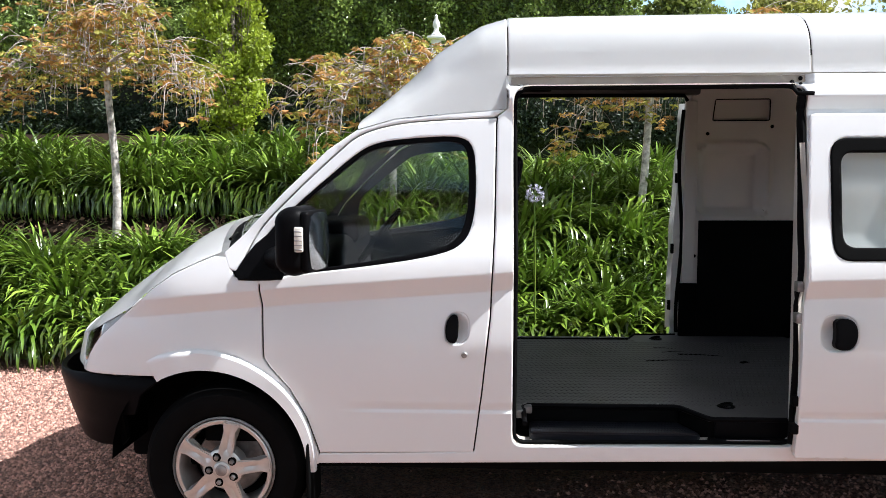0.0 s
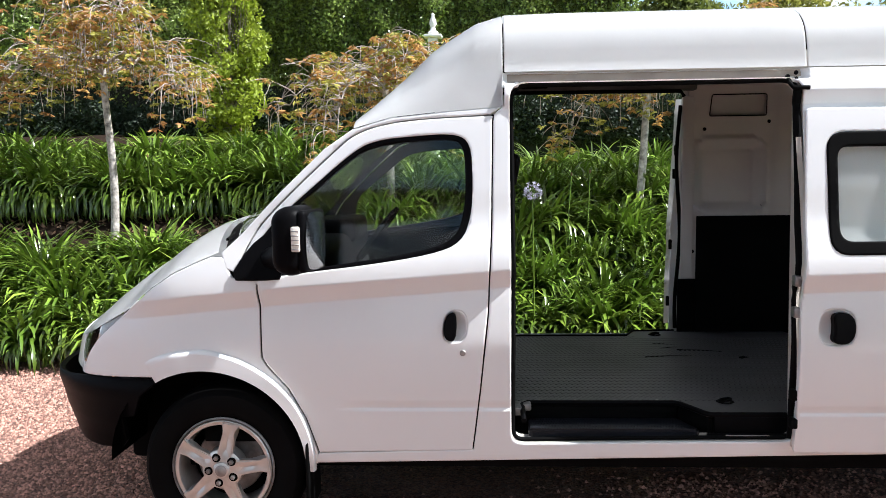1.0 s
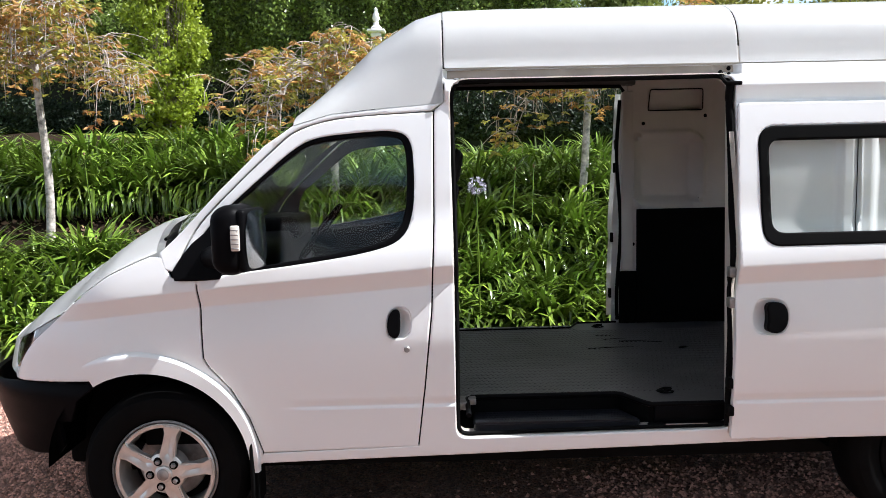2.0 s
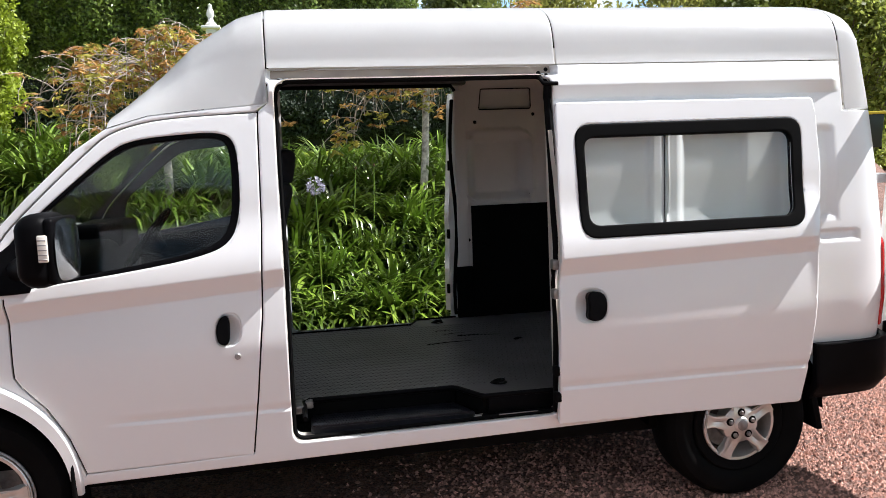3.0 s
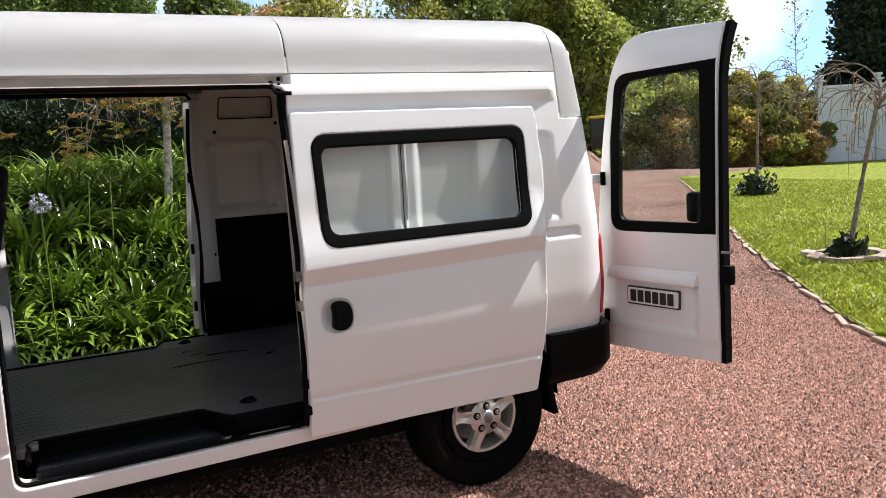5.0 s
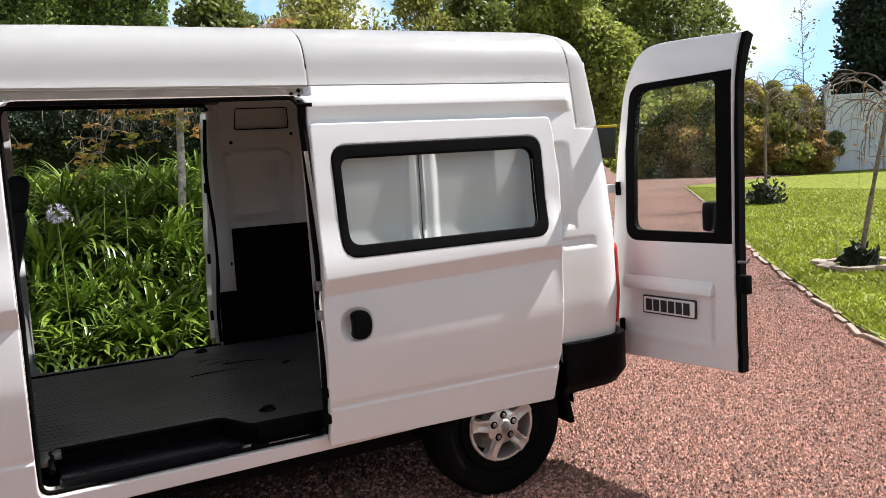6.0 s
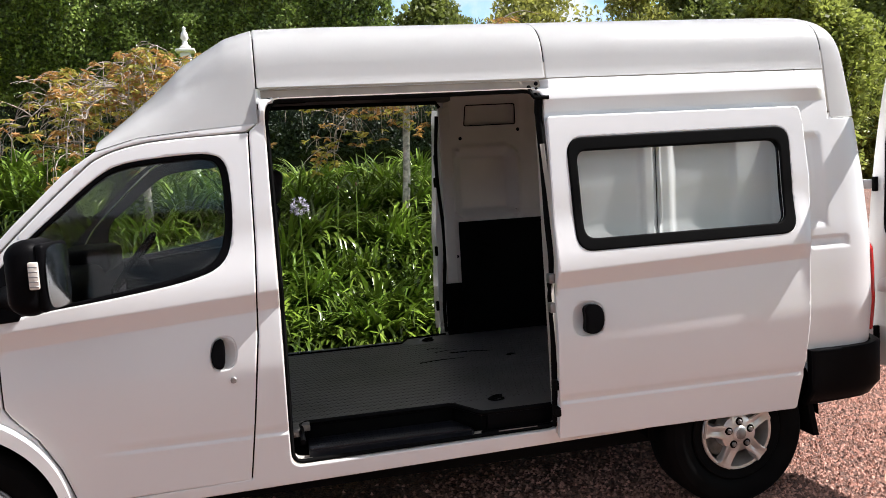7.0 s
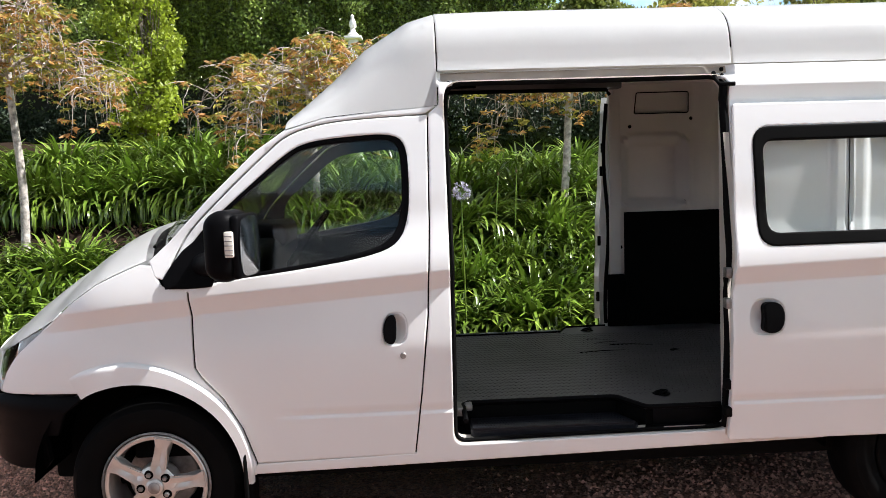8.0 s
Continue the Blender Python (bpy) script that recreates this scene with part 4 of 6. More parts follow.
bmesh.ops.bevel(tread, geom=[e for e in tread.edges if min(v.co.z for v in e.verts) > 0.48], offset=0.007, segments=2, affect="EDGES")
tread_ob = part("step_tread", tread, TREAD, van, "dark blue-grey ribbed step tread")
ridges = bmesh.new()
for k in range(52):
    for j in range(5):
        cx, cy = 1.268 + 0.0118 * k + 0.006 * (j % 2), 0.126 + 0.028 * j
        if cx < 1.90 - 0.4 * max(0, cy - 0.12):
            q = [(cx - 0.004, cy - 0.010), (cx, cy - 0.012), (cx + 0.004, cy + 0.010), (cx, cy + 0.012)]
            vs = [ridges.verts.new((a, b, 0.4835)) for a, b in q] + [ridges.verts.new((a, b, 0.4865)) for a, b in q]
            ridges.faces.new(vs[4:])
            for a in range(4):
                ridges.faces.new((vs[a], vs[(a + 1) % 4], vs[4 + (a + 1) % 4], vs[4 + a]))
tagged(part("tread_grip", ridges, TREAD, tread_ob, smooth=False), kind="stuff")
# raised rim of the step tray
part("step_rim", tube([(1.225, 0.10, FZ - 0.02), (1.225, 0.262, FZ), (1.245, 0.282, FZ + 0.002), (1.86, 0.284, FZ + 0.002), (1.885, 0.270, FZ + 0.002), (1.955, 0.135, FZ + 0.002), (1.975, 0.118, FZ + 0.001), (2.27, 0.118, FZ + 0.001)], 0.011, 8), PLASTIC, van, "moulded rim of the side step")
part("step_riser", box(1.18, 1.88, 0.284, 0.302, 0.44, FZ - 0.002, 0.004), LINING, van)
part("step_riser", box(1.18, 1.90, 1.650, 1.662, 0.44, FZ - 0.004, 0.004), PLASTIC, van)
part("floor_edge", box(1.985, 2.285, 0.108, 0.128, 0.43, FZ - 0.004, 0.006), PLASTIC, van)
part("door_track", box(1.95, 2.27, 0.075, 0.098, 0.455, 0.475, 0.006), PLASTIC, van, "black door track")
part("track_edge", box(2.02, 2.19, 0.070, 0.0745, 0.468, 0.4735, 0.001, 1), STEEL, van, "worn bright edge of the door track")
part("scuff_strip", box(1.185, 1.222, 0.20, 0.30, FZ - 0.03, FZ + 0.006, 0.006), STEEL, van, "grey scuff plate")
part("scuff_strip", box(1.226, 1.262, 0.235, 0.30, FZ - 0.02, FZ + 0.010, 0.006), STEEL, van, "grey scuff plate")

# raised ribs of the floor mat, laid aslant
ribs = bmesh.new()
for k in range(70):
    for j in range(26):
        cx, cy = 1.10 + 0.0245 * k + 0.010 * (j % 2), 0.335 + 0.052 * j
        if cx < 1.92 or cy < 1.60:
            w = 0.014
            q = [(cx - w, cy - 0.012), (cx - w + 0.006, cy - 0.016), (cx + w, cy + 0.012), (cx + w - 0.006, cy + 0.016)]
            vs = [ribs.verts.new((a, b, FZ - 0.001)) for a, b in q] + [ribs.verts.new((a, b, FZ + 0.0022)) for a, b in q]
            ribs.faces.new(vs[4:])
            for a in range(4):
                ribs.faces.new((vs[a], vs[(a + 1) % 4], vs[4 + (a + 1) % 4], vs[4 + a]))
tagged(part("floor_ribs", ribs, FLOORMAT, van, smooth=False), kind="stuff")


def floor_ring(x, y):
    part("lashing_ring", join(lathe([(0.022, 0.0), (0.030, 0.004), (0.038, 0.0)], 20, "z"), tube([(0.024 * math.cos(a), 0.018 * math.sin(a), 0.008 + 0.004 * math.cos(a)) for a in np.arange(0, 6.28, 0.4)], 0.005, 6, closed=True)), RUBBER, van, "black lashing ring", m=Matrix.Translation((x, y, FZ + 0.003)))


floor_ring(2.06, 1.68)
floor_ring(2.08, 0.30)
for x in (1.30, 1.45, 1.62, 1.80):
    part("screw", lathe([(0.0, 0.005), (0.005, 0.004), (0.008, 0.0)], 10, "z"), STEEL, van, m=Matrix.Translation((x, 0.318, FZ + 0.002)))

# worn scuffs in the mat
for x0, y0, x1, y1, w in ((1.90, 1.12, 2.15, 1.15, 0.006), (2.10, 1.28, 2.33, 1.25, 0.008), (2.0, 1.44, 2.12, 1.42, 0.005), (2.02, 1.33, 2.16, 1.36, 0.004), (2.38, 1.09, 2.43, 1.11, 0.012)):
    part("scuff", tube([(x0, y0, FZ - 0.001), ((x0 + x1) / 2, (y0 + y1) / 2 + 0.012, FZ), (x1, y1, FZ - 0.001)], w, 6, w * 0.4), LINING, van)

# ---- cargo walls ----


def wall_press(u, z):
    r = 0.06
    dx, dz = abs(u - 2.505) - 0.195 + r, abs(z - 1.465) - 0.20 + r
    d = math.hypot(max(dx, 0), max(dz, 0)) + min(0, max(dx, dz)) - r
    e = -0.075 * (1 - step01(-0.055, 0.0, d)) + 0.024 * (1 - step01(0.0, 0.02, abs(d - 0.012)))
    e += 0.012 * step01(2.74, 2.78, u) * (1 - step01(2.84, 2.88, u))
    return Vector((u, 1.80 - e, z))


VENT = rounded([(2.386, 1.815, 0.012), (2.713, 1.815, 0.012), (2.713, 1.938, 0.012), (2.400, 1.938, 0.012)])
far_wall = sheet("inner_wall", [(2.235, 0.54), (3.60, 0.54), (3.60, 2.03), (2.27, 2.03), (2.25, 1.6)], wall_press, holes=[VENT], step=0.022, thick=0.03)
mesh_part("inner_wall", far_wall, INNER, van, "bare grey-beige inner wall with pressings")
part("vent_seal", tube([(q[0], 1.797, q[1]) for q in resample(VENT, 0.03)], 0.0032, 6, closed=True), RUBBER, van, "black vent seal")
part("vent_cover", box(2.376, 2.723, 1.835, 1.845, 1.805, 1.948, 0.002), INNER, van, "recessed grey vent cover")
part("wall_lining", box(2.212, 2.316, 1.778, 1.795, FZ, 0.858, 0.004), LINING, van, "black hardboard wall lining")
part("wall_lining", box(2.317, 3.60, 1.775, 1.792, FZ, 1.232, 0.004), LINING, van, "black hardboard wall lining")
part("wall_lining", box(2.30, 3.50, 0.145, 0.16, FZ, 1.90, 0.004), LINING, van, "black near-side wall lining")
part("pillar_trim", box(2.228, 2.296, 1.778, 1.81, 0.86, 1.93, 0.008), INNER, van, "grey door pillar")
pts = [(2.212 + 0.012 * math.sin(z * 7.0), 1.80, z) for z in np.arange(0.56, 1.93, 0.06)]
part("door_seal", tube(pts, 0.011, 6), RUBBER, van, "black rubber door seal")
far_edge = part("far_door", lofted("far_door", lambda z, v: Vector((2.168 + 0.030 * (z - 0.55) + 0.04 * v, WIDTH - inset(2.2, z) + 0.004, z)), [0.56 + 0.068 * k for k in range(21)], (0, 0.3, 0.7, 1), 0.02), PAINT, van, "white edge of the open far sliding door")
for z in (0.70, 1.05, 1.48, 1.62):
    part("latch", box(2.176 + 0.030 * (z - 0.55), 2.194 + 0.030 * (z - 0.55), WIDTH - inset(2.2, z) - 0.03, WIDTH - inset(2.2, z) - 0.008, z - 0.03, z + 0.03, 0.004), RUBBER, far_edge, "black door latch")
part("header", box(1.16, 2.30, 1.735, 1.815, 1.962, 2.06, 0.012), FLOORMAT, van, "grey inner roof rail")
part("header", box(2.30, 3.5, 1.74, 1.79, 1.99, 2.06, 0.01), INNER, van, "grey inner roof rail")
part("header_seal", tube([(1.18, 1.735, 1.962), (1.7, 1.735, 1.960), (2.205, 1.735, 1.956), (2.225, 1.735, 1.925)], 0.011, 6), RUBBER, van, "black rubber seal along the header")
part("header_trim", box(1.18, 1.44, 1.715, 1.735, 1.985, 2.03, 0.004), LINING, van, "dark header trim")
part("header", box(1.16, 3.5, 0.165, 0.24, 1.885, 1.98, 0.01), INNER, van, "grey inner roof rail")
part("head_lining", box(1.16, 3.5, 0.24, 1.74, 2.065, 2.085, 0.004), LINING, van, "dark head lining")
for x, z in ((2.36, 1.74), (2.73, 1.78), (2.68, 1.66), (2.78, 1.60), (2.70, 1.29), (2.30, 1.02)):
    part("plug", lathe([(0.0, -0.004), (0.008, -0.003), (0.011, 0.0)], 10), RUBBER, van, m=Matrix.Translation((x, 1.80, z)))
for x, y in ((1.195, 1.842), (2.272, 1.868)):
    part("screw", lathe([(0.0, -0.006), (0.006, -0.005), (0.009, 0.0)], 10), RUBBER, van, m=Matrix.Translation((x, 0.125, y + 0.02)))

# ---- cab ----


def seat(x, y):
    s = thing("seat", "dark fabric front seat", "")
    s.parent = van
    s.location = (x, y, 0.0)
    part("cushion", box(-0.22, 0.26, -0.24, 0.24, 0.72, 0.88, 0.05, 3), FABRIC, s)
    back = box(-0.06, 0.06, -0.24, 0.24, 0.0, 0.62, 0.045, 3)
    part("backrest", back, FABRIC, s, m=Matrix.Translation((0.27, 0, 0.84)) @ Matrix.Rotation(radians(14), 4, "Y"))
    part("headrest", box(-0.05, 0.05, -0.13, 0.13, 0.0, 0.19, 0.04, 3), FABRIC, s, m=Matrix.Translation((0.42, 0, 1.425)) @ Matrix.Rotation(radians(10), 4, "Y"))
    part("seat_base", box(-0.15, 0.2, -0.2, 0.2, 0.42, 0.73, 0.02), PLASTIC, s)


seat(0.66, 0.45)
seat(0.77, 1.42)
dash = box(0.02, 0.36, 0.10, 1.88, 0.75, 1.20, 0.06, 3)
part("dashboard", dash, PLASTIC, van, "black dashboard")
part("dash_cowl", box(0.12, 0.38, 1.20, 1.70, 1.14, 1.27, 0.04, 3), PLASTIC, van)
wm = Matrix.Translation((0.46, 1.45, 1.16)) @ Matrix.Rotation(radians(-52), 4, "Y")
steer = part("steering_wheel", tube([(0.19 * math.cos(a), 0.19 * math.sin(a), 0) for a in np.arange(0, 6.28, 0.2)], 0.014, 8, closed=True), RUBBER, van, "black steering wheel", m=wm)
part("boss", lathe([(0.0, 0.02), (0.06, 0.015), (0.07, -0.02), (0.03, -0.10)], 20, "z"), PLASTIC, steer, m=wm)
for a in (0, 120, 240):
    part("wheel_spoke", tube([(0, 0, 0), (0.18 * math.cos(radians(a + 90)), 0.18 * math.sin(radians(a + 90)), 0)], 0.015, 6), PLASTIC, steer, m=wm)
part("cab_floor", box(-0.1, 1.1, 0.12, 1.86, 0.42, 0.50, 0.01), RUBBER, van, "black cab floor")
part("pillar_trim", box(1.06, 1.13, 0.16, 0.21, 0.5, 1.74, 0.02), PLASTIC, van)
part("pillar_trim", box(1.05, 1.14, 1.80, 1.87, 0.5, 1.85, 0.02), PLASTIC, van)


# ---- ground ----
def bank(x, y):
    """Height of the land: level drive, then a planted bank behind the van."""
    side = 1 - step01(4.5, 8.0, x)
    h = 1.05 * step01(3.2, 5.4, y) + (0.80 - 0.30 * step01(-1.0, 0.6, x)) * step01(5.6, 7.3, y) + 0.12 * step01(7.4, 12.0, y)
    h += 0.13 * (1 - step01(-4.0, -2.0, x)) * step01(6.5, 7.4, y)
    climb = 1.2 * step01(12.0, 17.5, y) * step01(1.8, 4.2, y - 1.2 * x + 6.6) * step01(8.0, 11.0, x)
    return h * side + climb


def ground_mesh(name, xs, ys, f):
    verts = [(x, y, f(x, y)) for x in xs for y in ys]
    n = len(ys)
    faces = [(i * n + j, (i + 1) * n + j, (i + 1) * n + j + 1, i * n + j + 1) for i in range(len(xs) - 1) for j in range(n - 1)]
    me = bpy.data.meshes.new(name)
    me.from_pydata(verts, [], faces)
    me.shade_smooth()
    return me


def gravel_material():
    m = GRAVEL
    n, l = m.node_tree.nodes, m.node_tree.links
    b = n["Principled BSDF"]
    tc = n.new("ShaderNodeTexCoord")
    vo = n.new("ShaderNodeTexVoronoi")
    vo.inputs["Scale"].default_value = 85
    l.new(tc.outputs["Object"], vo.inputs["Vector"])
    hsv = n.new("ShaderNodeHueSaturation")
    src = b.inputs["Base Color"].links[0].from_socket
    l.new(src, hsv.inputs["Color"])
    sep = n.new("ShaderNodeSeparateColor")
    l.new(vo.outputs["Color"], sep.inputs["Color"])
    mr = n.new("ShaderNodeMapRange")
    mr.inputs["To Min"].default_value = 0.45
    mr.inputs["To Max"].default_value = 1.75
    l.new(sep.outputs["Red"], mr.inputs["Value"])
    l.new(mr.outputs["Result"], hsv.inputs["Value"])
    mr2 = n.new("ShaderNodeMapRange")
    mr2.inputs["To Min"].default_value = 0.85
    mr2.inputs["To Max"].default_value = 1.15
    l.new(sep.outputs["Green"], mr2.inputs["Value"])
    l.new(mr2.outputs["Result"], hsv.inputs["Saturation"])
    l.new(hsv.outputs["Color"], b.inputs["Base Color"])
    bp = n.new("ShaderNodeBump")
    bp.invert = True
    bp.inputs["Strength"].default_value = 1.0
    bp.inputs["Distance"].default_value = 0.012
    l.new(vo.outputs["Distance"], bp.inputs["Height"])
    l.new(bp.outputs["Normal"], b.inputs["Normal"])


gravel_material()
far_axis = [-900, -300, -120, -60, -30]
xs = far_axis + [-20 + 0.5 * k for k in range(0, 81)] + [30, 45, 80, 150, 400, 900]
ys = far_axis + [-20 + 0.5 * k for k in range(0, 81)] + [30, 45, 80, 150, 400, 900]
tagged(mesh_part("ground", ground_mesh("ground", xs, ys, lambda x, y: bank(x, y) - (0.03 if y > 3.6 and x < 8 else 0)), GRAVEL), "reddish crushed gravel drive with wheel-worn patches", "gravel drive", kind="structure")
bxs = [-25 + 0.25 * k for k in range(0, 118)]
bys = [3.15 + 0.15 * k for k in range(0, 31)]
tagged(mesh_part("planting_bank", ground_mesh("planting_bank", bxs, bys, lambda x, y: bank(x, y) - 0.02 + 0.03 * noise.noise((x * 2, y * 2, 0)) + 0.03 * step01(3.2, 3.5, y)), SOIL), "dark mulched soil bank behind the drive", "garden bed", kind="structure")
tagged(mesh_part("upper_lawn", ground_mesh("upper_lawn", [-25 + 0.5 * k for k in range(59)], [7.3 + 0.3 * k for k in range(40)], lambda x, y: bank(x, y) + 0.02), LAWN), "mown grass strip above the bank", "lawn", kind="structure")

# lawn beside the drive: edge runs from near the van's tail out to the back
EDGE = [(6.6, 0.4), (7.07, 1.14), (8.18, 2.52), (9.8, 4.6), (12.07, 7.28), (15.5, 11.2), (20.0, 16.6), (26.0, 24.0)]


def lawn_edge_y(x):
    return float(np.interp(x, [p[0] for p in EDGE], [p[1] for p in EDGE]))


lm = bmesh.new()
rows = []
for x in np.arange(6.6, 60, 0.6):
    top = lawn_edge_y(x) if x < 26 else 24 + (x - 26) * 0.5
    rows.append([lm.verts.new((x, -30 + (top + 30) * k / 40, 0.03 + 0.02 * noise.noise((x * 0.4, k * 0.7, 3)))) for k in range(41)])
for p, q in zip(rows, rows[1:]):
    for k in range(40):
        lm.faces.new((p[k], q[k], q[k + 1], p[k + 1]))
tagged(part("lawn", lm, LAWN), "sunlit mown lawn beside the gravel drive", "lawn", kind="structure")

edging = thing("lawn_edging", "low uneven stone edging between lawn and gravel", "stone edging", kind="structure")
rng = random.Random(5)
t = 0.0
stone_meshes = []
for k in range(4):
    bm = box(-0.5, 0.5, -0.5, 0.5, -0.5, 0.5, 0.14, 2)
    for v in bm.verts:
        v.co *= 1 + 0.10 * noise.noise(v.co * 3 + Vector((k * 9, 0, 0)))
    me = bpy.data.meshes.new("stone")
    bm.to_mesh(me)
    bm.free()
    me.materials.append(STONE)
    stone_meshes.append(me)
x = 6.65
while x < 22:
    L = rng.uniform(0.26, 0.52)
    a = math.atan2(lawn_edge_y(x + 0.1) - lawn_edge_y(x), 0.1)
    ob = new("stone", rng.choice(stone_meshes))
    ob.parent = edging
    ob.matrix_basis = Matrix.Translation((x + rng.uniform(-0.03, 0.03), lawn_edge_y(x) + 0.03, 0.02)) @ Matrix.Rotation(a + rng.uniform(-0.12, 0.12), 4, "Z") @ Matrix.Diagonal((L, rng.uniform(0.04, 0.065), rng.uniform(0.014, 0.028), 1))
    x += (L + rng.uniform(0.0, 0.06)) * math.cos(a)


# loose stones of the drive
def pebbles(name, area, count, seed):
    g = np.random.default_rng(seed)
    base = np.array([(0, 0, 1), (1, 0, 0), (0, 1, 0), (-1, 0, 0), (0, -1, 0)], float)
    tri = np.array([(0, 1, 2), (0, 2, 3), (0, 3, 4), (0, 4, 1)])
    x0, x1, y0, y1 = area
    c = np.stack([g.uniform(x0, x1, count), g.uniform(y0, y1, count), np.zeros(count)], 1)
    c[:, :2] += g.normal(0, 0.45, (count, 2)) * (g.uniform(0, 1, (count, 1)) < 0.6)
    size = g.uniform(0.006, 0.0145, (count, 1, 1)) * g.uniform(0.7, 1.3, (count, 1, 3))
    v = base[None] * size
    v += g.normal(0, 0.0012, v.shape)
    w = g.uniform(0, 6.28, count)
    cs, sn = np.cos(w)[:, None], np.sin(w)[:, None]
    vx, vy = v[..., 0] * cs - v[..., 1] * sn, v[..., 0] * sn + v[..., 1] * cs
    v = np.stack([vx, vy, v[..., 2] * 0.9 - 0.001], 2) + c[:, None]
    f = tri[None] + (np.arange(count) * 5)[:, None, None]
    me = bpy.data.meshes.new(name)
    me.from_pydata(v.reshape(-1, 3).tolist(), [], f.reshape(-1, 3).tolist())
    return tagged(mesh_part(name, me, PEBBLE), "loose reddish gravel stones on the drive", "gravel", kind="stuff")


pebbles("gravel_stones", (3.2, 7.4, -1.2, 3.2), 98000, 1)
pebbles("gravel_stones", (5.0, 11.0, 1.0, 7.0), 60000, 4)
pebbles("gravel_stones", (8.0, 19.0, 6.0, 18.0), 50000, 6)
pebbles("gravel_stones", (-4.2, -0.5, 0.2, 3.6), 50000, 2)
pebbles("gravel_stones", (1.8, 3.4, -0.8, 0.8), 9000, 3)


# tufts of the lawn
g = np.random.default_rng(8)
n = 60000
gx = 6.8 + 15 * g.uniform(0, 1, n) ** 1.3
top = np.interp(gx, [p[0] for p in EDGE], [p[1] for p in EDGE])
gy = top - 0.05 - 9 * g.uniform(0, 1, n) ** 1.4
size = g.uniform(0.010, 0.024, n)
tall = g.uniform(0.02, 0.06, n)
ang = g.uniform(0, 6.28, n)
lean = g.normal(0, 0.03, (n, 2))
base = np.stack([gx, gy, np.full(n, 0.03)], 1)
side = np.stack([np.cos(ang) * size, np.sin(ang) * size, np.zeros(n)], 1)
tipv = base + np.stack([lean[:, 0], lean[:, 1], tall], 1)
v = np.stack([base - side, base + side, tipv], 1).reshape(-1, 3)
me = bpy.data.meshes.new("grass_blades")
me.from_pydata(v.tolist(), [], np.arange(3 * n).reshape(-1, 3).tolist())
tagged(mesh_part("grass_blades", me, GRASS), "short sunlit grass of the lawn", "grass", kind="stuff")


# ---- plants ----
def leaf_mass(name, centres, normals, size, mat, seed, long=1.6, label="", category="", kind="", parent=None, droop=0.0):
    """Many small folded leaves, one at each centre."""
    g = np.random.default_rng(seed)
    n = len(centres)
    a = normals + g.normal(0, 0.75, (n, 3))
    a[:, 2] -= droop
    a /= np.linalg.norm(a, axis=1)[:, None]
    b = np.cross(a, g.normal(0, 1, (n, 3)))
    b /= np.linalg.norm(b, axis=1)[:, None] + 1e-9
    c = np.cross(a, b)
    s = size * g.uniform(0.6, 1.35, (n, 1))
    base = centres - a * s * long * 0.5
    tip = centres + a * s * long * 0.5
    l = centres - b * s * 0.5 + c * s * 0.12
    r = centres + b * s * 0.5 + c * s * 0.12
    v = np.stack([base, r, tip, l], 1).reshape(-1, 3)
    k = np.arange(n)[:, None] * 4
    f = np.concatenate([k + np.array([[0, 1, 2]]), k + np.array([[0, 2, 3]])])
    me = bpy.data.meshes.new(name)
    me.from_pydata(v.tolist(), [], f.tolist())
    ob = mesh_part(name, me, mat, parent)
    return tagged(ob, label, category, kind=kind)


def strap_clump(seed, leaves=280):
    """A tuft of long arching strap leaves."""
    g = random.Random(seed)
    verts, faces = [], []
    for k in range(leaves):
        a = g.uniform(0, 2 * math.pi)
        L = g.uniform(0.46, 0.78)
        lean = g.uniform(0.5, 2.0)
        w = g.uniform(0.0125, 0.0195)
        r0 = g.uniform(0, 0.12)
        side = Vector((-math.sin(a), math.cos(a), 0))
        out = Vector((math.cos(a), math.sin(a), 0))
        p = out * r0
        pitch = math.pi / 2 - lean * 0.32
        s = len(verts)
        n = 6
        twist = g.uniform(-0.5, 0.5)
        for i in range(n + 1):
            t = i / n
            wd = w * (0.55 + 1.1 * t) if t < 0.35 else w * 0.935 * (1 - ((t - 0.35) / 0.65) ** 3.2) + 0.001
            d = (side * math.cos(twist * t) + Vector((0, 0, math.sin(twist * t)))) * wd
            drop = Vector((0, 0, 0.35 * wd))
            verts += [p - d + drop, p, p + d + drop]
            step = L / n
            p = p + (out * math.cos(pitch) + Vector((0, 0, math.sin(pitch)))) * step
            pitch -= lean * (0.12 + 0.62 * t) * g.uniform(0.8, 1.2)
        for i in range(n):
            q = s + 3 * i
            faces += [(q, q + 1, q + 4, q + 3), (q + 1, q + 2, q + 5, q + 4)]
    me = bpy.data.meshes.new("leaves")
    me.from_pydata(verts, [], faces)
    me.shade_smooth()
    me.materials.append(STRAP)
    return me


clumps = [strap_clump(k) for k in range(8)]
g = random.Random(11)
spots = []
for y, z_lift, x0, x1, step in ((3.42, 0, -4.6, 4.2, 0.27), (3.78, 0, -5.0, 4.4, 0.28), (4.14, 0, -5.4, 4.6, 0.30), (5.52, 0, -6.6, 5.0, 0.28), (5.95, 0, -7.0, 5.2, 0.30), (6.42, 0, -7.2, 5.2, 0.34), (4.52, 0, -0.9, 4.6, 0.28), (5.12, 0, -0.7, 4.9, 0.28)):
    x = x0
    while x < x1:
        spots.append((x + g.uniform(-0.08, 0.08), y + g.uniform(-0.12, 0.12)))
        x += step

